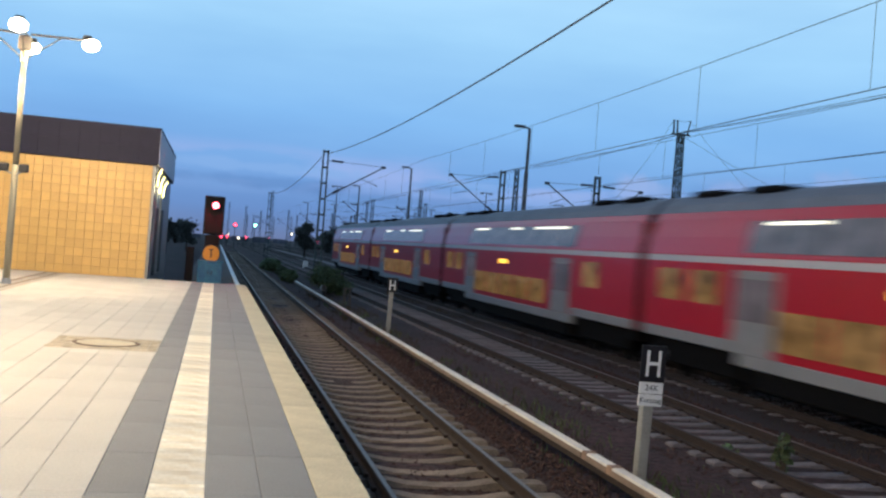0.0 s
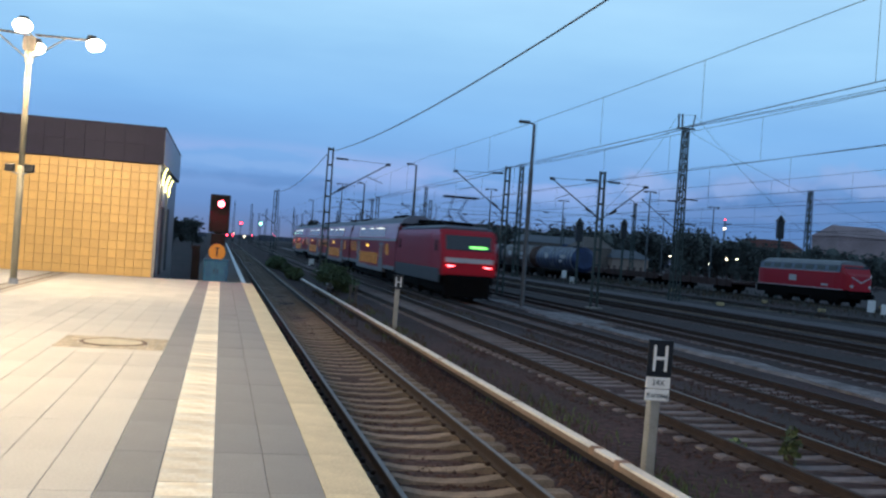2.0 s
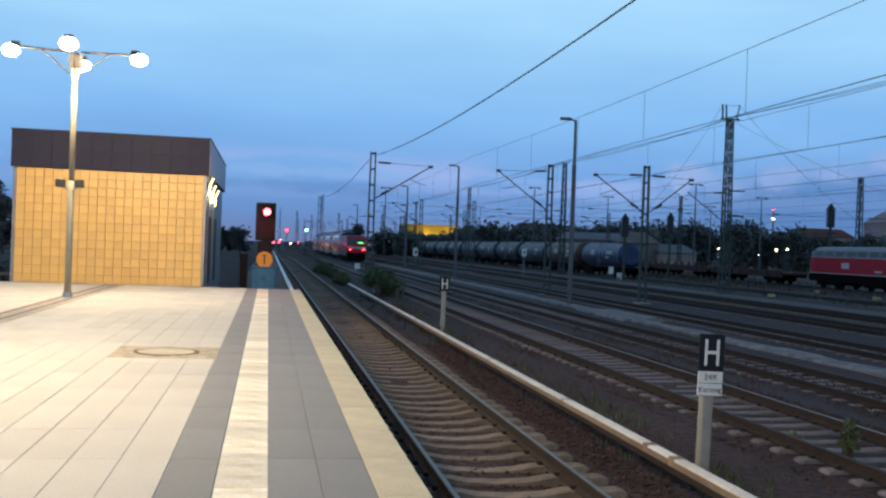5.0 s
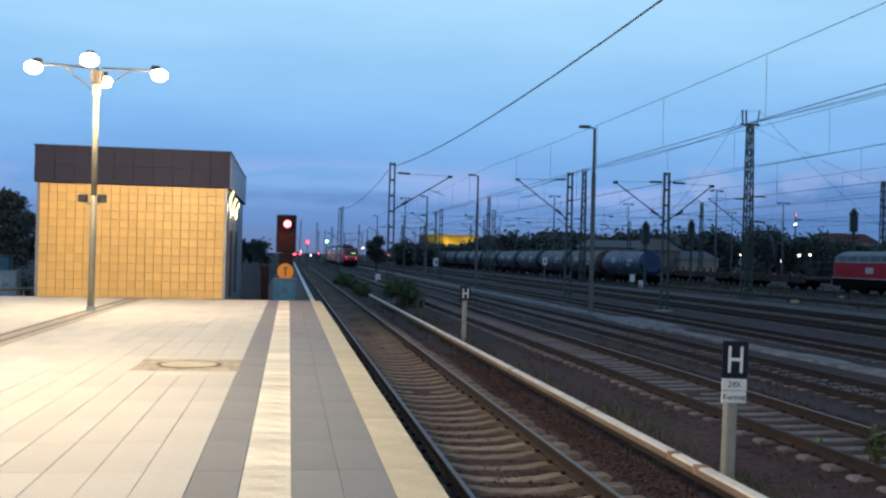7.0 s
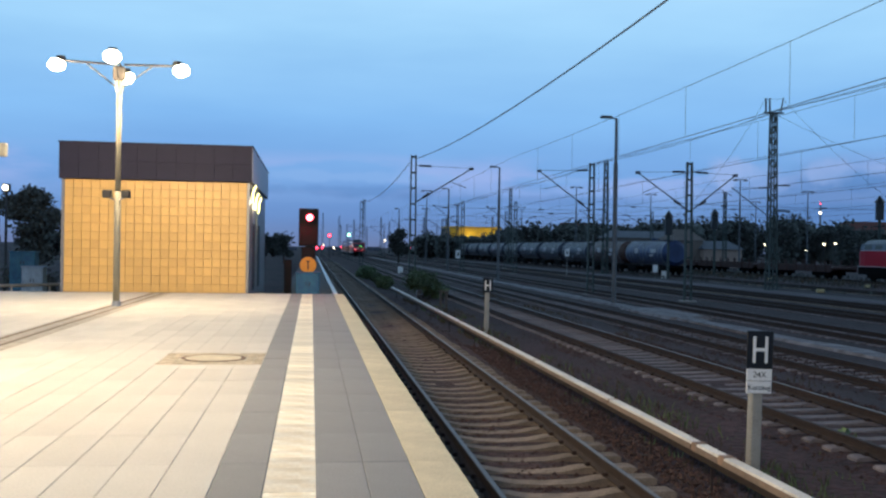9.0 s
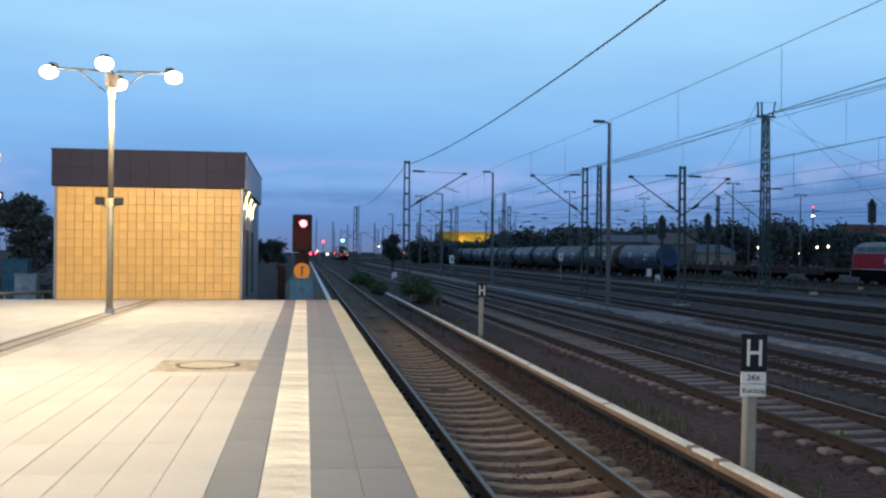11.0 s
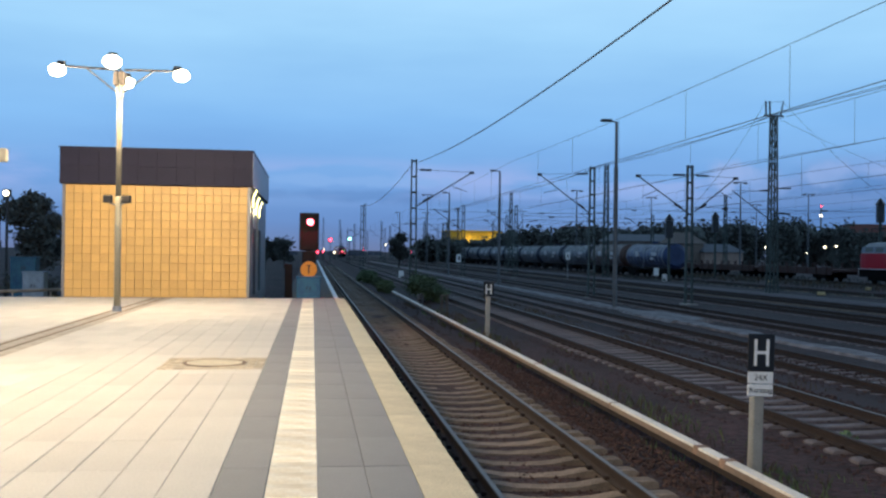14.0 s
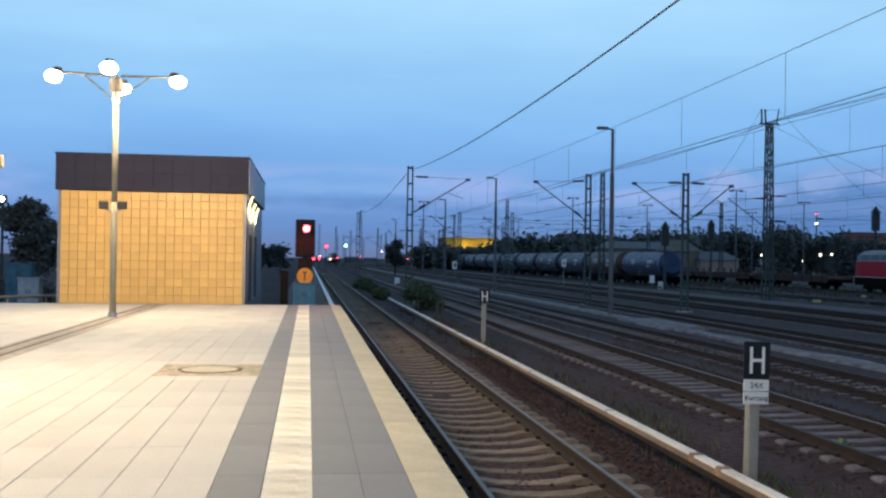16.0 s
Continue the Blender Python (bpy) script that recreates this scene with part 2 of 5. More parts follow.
M_REDLAMP = mat("red_signal_lamp", (0.8, 0.1, 0.1), 0.3, var=0, emit=(1.0, 0.16, 0.20), power=9.0)
M_FARRED = mat("distant_red_signal", (0.8, 0.1, 0.1), 0.3, var=0, emit=(1.0, 0.05, 0.10), power=9.0)
M_FARWHITE = mat("distant_white_lamp", (0.8, 0.8, 0.7), 0.3, var=0, emit=(1.0, 0.86, 0.60), power=6.0)
M_FARGREEN = mat("distant_green_signal", (0.3, 0.8, 0.6), 0.3, var=0, emit=(0.35, 1.0, 0.70), power=7.0)
M_ORANGE = mat("orange_disc", (0.55, 0.22, 0.01), 0.5, var=0.08, scale=8, fine=60, bump=0.02)
M_TEAL = mat("teal_painted_box", (0.007, 0.075, 0.175), 0.6, var=0.4, scale=6, fine=30, bump=0.1, tone=(0.016, 0.115, 0.21))
M_GREYBOX = mat("pale_blue_grey_cabinet", (0.24, 0.36, 0.52), 0.55, var=0.25, scale=6, fine=40)
M_LEAF = mat("leaf", (0.092, 0.145, 0.062), 0.7, var=0.4, scale=1.5, fine=8, bump=0, rand=0.4)
M_LEAFL = mat("pale_leaf", (0.085, 0.12, 0.042), 0.7, var=0.4, scale=1.5, fine=8, bump=0, rand=0.4)
# distance haze is mixed into this leaf colour, lighter and greyer than foliage
M_LEAFD = mat("hazed_leaf", (0.078, 0.088, 0.082), 0.8, var=0.4, scale=0.5, fine=3, bump=0, rand=0.45)
M_DRY = mat("dry_grass", (0.10, 0.072, 0.042), 0.9, var=0.4, scale=2, fine=10, bump=0, rand=0.4)
M_BARK = mat("bark", (0.045, 0.034, 0.026), 0.9, var=0.4, scale=5, fine=30, bump=0.5)
M_TANK = mat("blue_grey_tank", (0.045, 0.055, 0.090), 0.42, metal=0.3, var=0.35, scale=0.6, fine=10, bump=0.05, tone=(0.022, 0.026, 0.036))
M_TANKB = mat("blue_tank", (0.036, 0.062, 0.16), 0.4, metal=0.3, var=0.35, scale=0.6, fine=10, bump=0.05, tone=(0.02, 0.035, 0.085))
M_TANKR = mat("brown_tank", (0.10, 0.055, 0.045), 0.5, metal=0.2, var=0.35, scale=0.6, fine=10, bump=0.05)
M_BROWN = mat("brown_wagon_paint", (0.055, 0.022, 0.020), 0.75, var=0.35, scale=1.5, fine=12, bump=0.1)
M_BEIGE = mat("beige_render", (0.32, 0.235, 0.20), 0.9, var=0.18, scale=0.15, fine=3, bump=0.05)
M_PLASTER = mat("pale_plaster", (0.44, 0.31, 0.31), 0.9, var=0.25, scale=0.12, fine=2, bump=0.05)
M_SHED = mat("shed_wall", (0.17, 0.14, 0.125), 0.9, var=0.2, scale=0.3, fine=4, bump=0.05)
M_PALEROOF = mat("weathered_pale_roof", (0.20, 0.21, 0.23), 0.5, var=0.2, scale=0.8, fine=12)
M_ROOFR = mat("red_roof_tiles", (0.15, 0.045, 0.035), 0.85, var=0.25, scale=0.5, fine=6)
M_ROOFG = mat("grey_sheet_roof", (0.10, 0.115, 0.14), 0.6, var=0.2, scale=0.5, fine=6)
M_YELLOW = mat("yellow_cladding", (0.70, 0.42, 0.03), 0.6, var=0.15, scale=0.1, fine=1.5, bump=0.02)
M_LANT = mat("lantern_yellow", (0.50, 0.40, 0.20), 0.6, var=0.2)
M_GALVD = mat("dull_grey_pole", (0.10, 0.11, 0.125), 0.55, metal=0.3, var=0.2, scale=3, fine=30)
M_DIESELG = mat("blue_grey_band", (0.06, 0.085, 0.14), 0.4, var=0.15, scale=1.5, fine=20)
M_HOOP = mat("pale_hoop", (0.26, 0.29, 0.34), 0.5, var=0.45, scale=2, fine=14)
M_SHEDR = mat("dark_red_brick", (0.13, 0.06, 0.05), 0.9, var=0.2, scale=0.4, fine=5)
M_TOWN = mat("hazy_town", (0.11, 0.115, 0.15), 0.9, var=0.3, scale=0.02, fine=0.4, bump=0)


# ---------------------------------------------------------------- building blocks
def box(bm, x0, x1, y0, y1, z0, z1, bevel=0.0):
    vs = [bm.verts.new((x, y, z)) for x in (x0, x1) for y in (y0, y1) for z in (z0, z1)]
    fs = [bm.faces.new([vs[i] for i in q]) for q in
          ((0, 1, 3, 2), (4, 6, 7, 5), (0, 4, 5, 1), (2, 3, 7, 6), (0, 2, 6, 4), (1, 5, 7, 3))]
    if bevel:
        es = list({e for f in fs for e in f.edges})
        bmesh.ops.bevel(bm, geom=es, offset=bevel, segments=1, affect="EDGES")
    return bm


def tube(bm, p0, p1, r, seg=8, r1=None):
    p0, p1 = Vector(p0), Vector(p1)
    d = p1 - p0
    m = Matrix.Translation((p0 + p1) / 2) @ d.to_track_quat("Z", "Y").to_matrix().to_4x4()
    bmesh.ops.create_cone(bm, cap_ends=True, segments=seg, radius1=r, radius2=r if r1 is None else r1, depth=d.length, matrix=m)
    return bm


def ball(bm, p, r, sub=2, sx=1, sy=1, sz=1):
    bmesh.ops.create_icosphere(bm, subdivisions=sub, radius=r, matrix=Matrix.Translation(p) @ Matrix.Diagonal((sx, sy, sz, 1)))
    return bm


def prism(bm, outline, y0, y1):
    """A closed outline of (x, z) drawn out from y0 to y1."""
    a = [bm.verts.new((x, y0, z)) for x, z in outline]
    b = [bm.verts.new((x, y1, z)) for x, z in outline]
    n = len(a)
    for i in range(n):
        bm.faces.new((a[i], a[(i + 1) % n], b[(i + 1) % n], b[i]))
    bm.faces.new(a[::-1])
    bm.faces.new(b)
    return bm


def mesh_of(name, bm, material, smooth=False):
    me = bpy.data.meshes.new(name)
    bmesh.ops.recalc_face_normals(bm, faces=bm.faces)
    bm.to_mesh(me)
    bm.free()
    me.materials.append(material)
    if smooth:
        for p in me.polygons:
            p.use_smooth = True
    return me


def part(name, bm, material, parent=None, label="", smooth=False):
    ob = new(name, mesh_of(name, bm, material, smooth))
    if parent:
        ob.parent = parent
    if label:
        ob["label"] = label
    return ob


def thing(name, label, category, group="", kind="", at=None):
    ob = new(name)
    tagged(ob, label, category, group, kind)
    if at is not None:
        ob.matrix_basis = at
    return ob


def B():
    return bmesh.new()


def word(name, text, size, material, parent, m):
    cu = bpy.data.curves.new(name, "FONT")
    cu.body, cu.size, cu.align_x, cu.align_y, cu.extrude = text, size, "CENTER", "CENTER", 0.002
    ob = new(name + "_curve", cu)
    me = bpy.data.meshes.new_from_object(ob.evaluated_get(bpy.context.evaluated_depsgraph_get()))
    bpy.data.objects.remove(ob)
    me.name = name
    me.materials.clear()
    me.materials.append(material)
    o = new(name, me)
    o.parent, o.matrix_basis = parent, m
    return o


# ---------------------------------------------------------------- ground
RAIL_S, RAIL_M = -0.96, -1.22          # rail tops: suburban pair, main line
X1, X2, X3, X4, X5, X6, X7, X8 = 2.62, 7.82, 12.5, 18.4, 24.2, 29.0, 40.0, 55.0
EDGE, LEFT_EDGE, END_Y = 0.98, -9.8, 29.3


def ground():
    bm = B()
    xs = [-1500, -400, -120, -60, -30, -16, -9.7] + [-9 + 1.0 * i for i in range(72)] + [70, 90, 140, 300, 700, 2500]
    ys = [-300, -80, -30, -10] + [-4 + 1.6 * i for i in range(50)] + [80 + 10 * i for i in range(14)] + [250, 350, 600, 1200, 3500]
    def height(x, y):
        z = -1.30
        for xt, zr in ((X1, RAIL_S), (X2, RAIL_S)):
            d = abs(x - xt)
            if d < 2.6:
                z = max(z, zr - (0.235 if xt == X1 else 0.20) - max(0, d - 1.45) * 0.10)
        for xt in (X3, X4, X5, X6, X7, X8):
            d = abs(x - xt)
            if d < 2.3:
                z = max(z, RAIL_M - 0.21 - max(0, d - 1.5) * 0.12)
        if x > 8:
            z -= 0.12 * min(1, (x - 8) / 4)
            z = z if all(abs(x - t) > 2.3 for t in (X3, X4, X5, X6, X7, X8)) else max(z, RAIL_M - 0.22)
        if x < 70 and y < 260:
            z += 0.035 * noise.noise((x * 0.9, y * 0.45, 0.3))
        if -60 < x < 0.6:
            z = -1.3
        return z
    grid = [[bm.verts.new((x, y, height(x, y))) for y in ys] for x in xs]
    for i in range(len(xs) - 1):
        for j in range(len(ys) - 1):
            bm.faces.new((grid[i][j], grid[i + 1][j], grid[i + 1][j + 1], grid[i][j + 1]))
    g = part("ground", bm, M_GROUND, smooth=True)
    tagged(g, "dark brown gravelly railway yard ground with dirt", "ground", kind="structure")


ground()


# ---------------------------------------------------------------- platform
def platform():
    p = thing("platform", "island platform paved with pale slabs and grey bands, lit by lamps", "platform", kind="structure")
    bm = B()
    box(bm, LEFT_EDGE + 0.12, EDGE - 0.12, -40, END_Y, -1.6, -0.045)
    part("platform_core", bm, M_CONCD, p)
    bm = B()
    box(bm, EDGE - 0.14, EDGE - 0.02, -40, END_Y - 0.01, -0.24, -0.05)
    part("edge_beam", bm, M_CONC, p)
    bm = B()
    box(bm, LEFT_EDGE, EDGE, END_Y, END_Y + 0.14, -1.5, 0.0, 0.01)
    part("end_kerb", bm, M_CONC, p)
    # joint bed just under the slabs
    bm = B()
    box(bm, LEFT_EDGE + 0.02, EDGE - 1.55, -40, END_Y - 0.005, -0.044, -0.007)
    part("joint_bed", bm, M_JOINT, p)
    bm = B()
    box(bm, EDGE - 1.549, EDGE - 0.02, -40, END_Y - 0.005, -0.044, -0.007)
    part("dark_joint_bed", bm, M_CONCD, p)
    W, G = 0.31, 0.0017
    def slab_mesh(name, w, l, m):
        b = B()
        box(b, G, w - G, G, l - G, -0.06, 0.0, 0.004)
        return mesh_of(name, b, m)
    def tactile_mesh(cuts):
        b = B()
        ys = (G, *cuts, W - G)
        for y0, y1 in zip(ys, ys[1:]):
            box(b, G, W - G, y0, y1 - 0.002, -0.06, -0.003)
        return mesh_of("tactile_slab", b, M_TACT)
    m_edge, m_grey, m_pale = (slab_mesh("paving_slab", W, 1.0, m) for m in (M_EDGE, M_GREY, M_SLAB))
    m_tacts = [tactile_mesh(c) for c in ((0.10, 0.2), (0.09, 0.16, 0.24), (0.14, 0.22), (0.06, 0.12))]
    def put(me, x, y, z=0.0):
        o = new("paving_slab", me)
        o.parent, o.location = p, (x, y, z)
    rng = random.Random(5)
    Y0 = 4.52
    cols = [(EDGE - W, m_edge), (EDGE - 2 * W, m_grey), (EDGE - 3 * W, m_grey), (EDGE - 5 * W, m_grey)]
    for x, me in cols:
        for j in range(25):
            put(me, x, Y0 + j, rng.uniform(-0.002, 0.002))
    for j in range(80):
        put(m_tacts[rng.randrange(4)], EDGE - 4 * W, Y0 + W * j, rng.uniform(-0.002, 0.002))
    n_near = 0
    far = B()
    for i in range(6, 35):
        x = EDGE - i * W
        if x < LEFT_EDGE:
            break
        for j in range(-14, 25):
            y = Y0 + j
            if -4.62 < x + W / 2 < -4.12:
                continue
            if i in (6, 7, 8, 9) and j in (7, 8) and x < -0.5:
                a, b = (y, 11.9) if j == 7 else (13.2, y + 1)
                box(far, x + G, x + W - G, a + G, b - G, -0.06, -0.001)
                continue
            if j >= 0 and i < 13 and j < 16:
                put(m_pale, x, y, rng.uniform(-0.002, 0.002))
                n_near += 1
            else:
                box(far, x + G, x + W - G, y + G, min(y + 1 - G, END_Y - 0.003), -0.06, rng.uniform(-0.002, 0.001))
    ob = part("far_slabs", far, M_SLAB, p)
    ob["kind"] = "stuff"
    back = B()
    for x0, x1 in ((EDGE - W, EDGE), ):
        box(back, x0 + G, x1 - G, -20, 4.56, -0.06, 0.0)
    part("edge_run", back, M_EDGE, p)
    back = B()
    for i in (2, 3, 5):
        box(back, EDGE - i * W + G, EDGE - (i - 1) * W - G, -20, 4.56, -0.06, 0.0)
    part("grey_run", back, M_GREY, p)
    back = B()
    box(back, EDGE - 4 * W + G, EDGE - 3 * W - G, -20, 4.56, -0.06, 0.0)
    part("tactile_run", back, M_TACT, p)
    # centre drain
    bm = B()
    box(bm, -4.60, -4.14, -15, END_Y - 0.02, -0.05, -0.012)
    part("drain_bed", bm, M_SLAB, p)
    bm = B()
    for k in range(44):
        box(bm, -4.53, -4.49, -15 + k, -15 + k + 0.985, -0.02, -0.002)
        box(bm, -4.25, -4.21, -15 + k, -15 + k + 0.985, -0.02, -0.002)
    part("drain_channel", bm, M_RUSTY, p)
    # manhole in a patch of small setts
    bm = B()
    for i in range(12):
        for j in range(13):
            x, y = -1.83 + i * 0.104, 11.9 + j * 0.1
            if (x + 0.05 + 1.2) ** 2 + (y + 0.05 - 12.6) ** 2 < 0.40 ** 2:
                continue
            box(bm, x + 0.006, x + 0.098, y + 0.006, y + 0.094, -0.05, -0.001 + rng.uniform(-0.004, 0.003))
    part("setts", bm, M_SETT, p)
    bm = B()
    tube(bm, (-1.2, 12.6, -0.05), (-1.2, 12.6, 0.002), 0.40, 40)
    part("manhole_frame", bm, M_RUSTY, p)
    bm = B()
    tube(bm, (-1.2, 12.6, -0.04), (-1.2, 12.6, 0.004), 0.345, 40)
    part("manhole_cover", bm, M_EDGE, p)




# ---------------------------------------------------------------- service building
BX0, BX1, BY0, BY1 = -7.12, -1.87, 29.45, 39.6


def building():
    b = thing("service_building", "ochre tiled service building with dark slate fascia on the platform", "building")
    bm = B()
    box(bm, BX0 + 0.02, BX1 - 0.02, BY0 + 0.02, BY1, -1.6, 3.5)
    part("core", bm, M_GROUT, b)
    wall = B()
    box(wall, BX0 + 0.01, BX1 - 0.01, BY0 + 0.005, BY0 + 0.03, -1.5, 3.3)
    front = part("front_wall", wall, M_GROUT, b, "ochre square tiles with thin dark joints")
    nx, nz = 21, 13
    w, h = (BX1 - BX0 - 0.08) / nx, 3.26 / nz
    t = B()
    box(t, -w / 2 + 0.006, w / 2 - 0.006, -0.02, 0.02, -h / 2 + 0.006, h / 2 - 0.006, 0.004)
    me = mesh_of("tile", t, M_TILE)
    rng = random.Random(2)
    for i in range(nx):
        for k in range(nz):
            o = new("tile", me)
            o.parent = front
            o.location = (BX0 + 0.04 + (i + 0.5) * w, BY0 - 0.005 + rng.uniform(-0.002, 0.002), (k + 0.5) * h)
    for x in (BX0, BX1):
        bm = B()
        box(bm, x - 0.045, x + 0.045, BY0 - 0.03, BY0 + 0.06, -0.3, 3.28, 0.008)
        part("corner_trim", bm, M_SIDE, b)
    # east side: grey panels with a recessed door and posts
    bm = B()
    for k in range(8):
        y0 = BY0 + 0.08 + k * 1.25
        box(bm, BX1 - 0.02, BX1 + 0.02, y0, y0 + 1.23, -0.4, 3.28, 0.006)
    part("side_cladding", bm, M_SIDE, b)
    for y in (31.4, 34.4):
        bm = B()
        box(bm, BX1 + 0.02, BX1 + 0.05, y, y + 1.0, 0.0, 2.1, 0.006)
        part("door", bm, M_DARK, b, "dark steel service door")
    for y in (30.4, 33.2):
        bm = B()
        box(bm, BX1 + 0.02, BX1 + 0.07, y, y + 0.12, 0.0, 3.28, 0.006)
        part("downpipe", bm, M_GALV, b)
    # fascia of upright slate sheets, standing out over the wall
    bm = B()
    box(bm, BX0 - 0.10, BX1 + 0.10, BY0 - 0.12, BY1 + 0.1, 3.27, 4.30)
    fas = part("fascia", bm, M_FASCIA, b, "dark slate coloured metal fascia")
    sh = B()
    box(sh, -0.275, 0.275, -0.012, 0.012, -0.255, 0.255, 0.003)
    me = mesh_of("panel", sh, M_FASCIA)
    for i in range(10):
        for k in range(2):
            o = new("panel", me)
            o.parent = fas
            o.location = (BX0 - 0.10 + 0.2725 + i * 0.5450, BY0 - 0.128, 3.53 + k * 0.517)
            o.scale = (0.985, 1, 1)
    bm = B()
    box(bm, BX0 - 0.13, BX1 + 0.13, BY0 - 0.15, BY1 + 0.13, 4.30, 4.345, 0.008)
    part("coping", bm, M_FASCIA, b)
    bm = B()
    box(bm, BX1 + 0.10, BX1 + 0.115, BY0 - 0.1, BY1 + 0.1, 3.30, 4.29)
    part("side_fascia", bm, M_SIDE, b, "pale grey sheet metal")
    # lit lamps on the east side: a bent tube on a bracket, one behind the other
    for y, z in ((30.0, 3.00), (31.6, 2.86), (33.4, 2.80)):
        l = part("wall_lamp", box(B(), BX1 + 0.02, BX1 + 0.07, y - 0.05, y + 0.05, z - 0.10, z + 0.10, 0.01), M_DARK, b)
        part("lit_tube", tube(tube(B(), (BX1 + 0.09, y, z - 0.30), (BX1 + 0.10, y, z + 0.02), 0.021, 8), (BX1 + 0.10, y, z), (BX1 + 0.19, y, z + 0.22), 0.021, 8), M_TUBE, l, "glowing yellow-green lamp tube")
        ld = bpy.data.lights.new("wall_light", "POINT")
        ld.energy, ld.color, ld.shadow_soft_size = 18.0, (1.0, 0.86, 0.45), 0.1
        lo = new("wall_light", ld)
        lo.location = (BX1 + 0.32, y, z - 0.1)


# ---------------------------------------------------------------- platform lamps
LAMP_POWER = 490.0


def lamp_post(x, y, label):
    p = thing("platform_lamp", label, "lamp post", "platform lamps", at=pose(x, y, 0))
    part("pole", tube(tube(B(), (0, 0, 0), (0, 0, 2.6), 0.075, 16), (0, 0, 2.58), (0, 0, 5.1), 0.062, 16), M_CREAM, p, smooth=True)
    part("base_collar", tube(B(), (0, 0, 0), (0, 0, 0.12), 0.11, 16, 0.09), M_GALV, p)
    part("collar", tube(B(), (0, 0, 4.85), (0, 0, 5.12), 0.085, 16), M_CREAM, p)
    part("hub", box(B(), -0.13, 0.13, -0.13, 0.13, 5.1, 5.42, 0.03), M_CONCD, p)
    r = 1.30
    for k, a in enumerate((4, 94, 184, 274)):
        c, s = math.cos(radians(a)), math.sin(radians(a))
        # arms and braces carry their silhouette as dark colour instead of the pole's cream
        arm = part("arm", tube(B(), (0.1 * c, 0.1 * s, 5.47), (r * c, r * s, 5.5), 0.026, 8), M_DARK, p)
        part("brace", tube(B(), (0.06 * c, 0.06 * s, 4.95), (0.72 * c, 0.72 * s, 5.47), 0.016, 6), M_DARK, p)
        head = part("lamp_head", tube(B(), ((r - 0.04) * c, (r - 0.04) * s, 5.49), ((r - 0.04) * c, (r - 0.04) * s, 5.60), 0.12, 20, 0.09), M_DARK, p)
        part("globe", ball(B(), ((r + 0.05) * c, (r + 0.05) * s, 5.40), 0.185, 3, 1, 1, 0.76), M_LAMP, head, "glowing warm white globe", True)
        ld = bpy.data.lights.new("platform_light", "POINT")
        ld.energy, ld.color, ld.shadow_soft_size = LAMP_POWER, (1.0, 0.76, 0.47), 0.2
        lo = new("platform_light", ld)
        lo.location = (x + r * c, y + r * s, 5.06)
    for sx in (-1, 1):
        bra = part("spot_bracket", tube(B(), (sx * 0.05, -0.05, 2.40), (sx * 0.19, -0.12, 2.46), 0.02, 6), M_GALV, p)
        part("spotlight", box(B(), sx * 0.20 - 0.10, sx * 0.20 + 0.10, -0.22, -0.08, 2.44, 2.62, 0.02), M_BLACK, bra, "small black floodlight, unlit")
    return p



platform()
building()
lamp_post(-4.37, 22.97, "four-armed cream lamp post with glowing globes and spotlights")
# unseen posts, assumed to continue the row; they light the near platform
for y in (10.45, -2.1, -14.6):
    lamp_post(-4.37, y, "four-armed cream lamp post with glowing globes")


# ---------------------------------------------------------------- tracks
def rail_profile(x, z):
    """Foot, web and head of a rail with its top at z."""
    o = [(-0.0625, 0), (0.0625, 0), (0.0625, 0.012), (0.02, 0.028), (0.009, 0.04), (0.009, 0.108), (0.034, 0.12), (0.034, 0.150)]
    o += [(0.028, 0.156), (-0.028, 0.156), (-0.034, 0.150), (-0.034, 0.12), (-0.009, 0.108), (-0.009, 0.04), (-0.02, 0.028), (-0.0625, 0.012)]
    return [(x + a, z - 0.156 + c) for a, c in o]


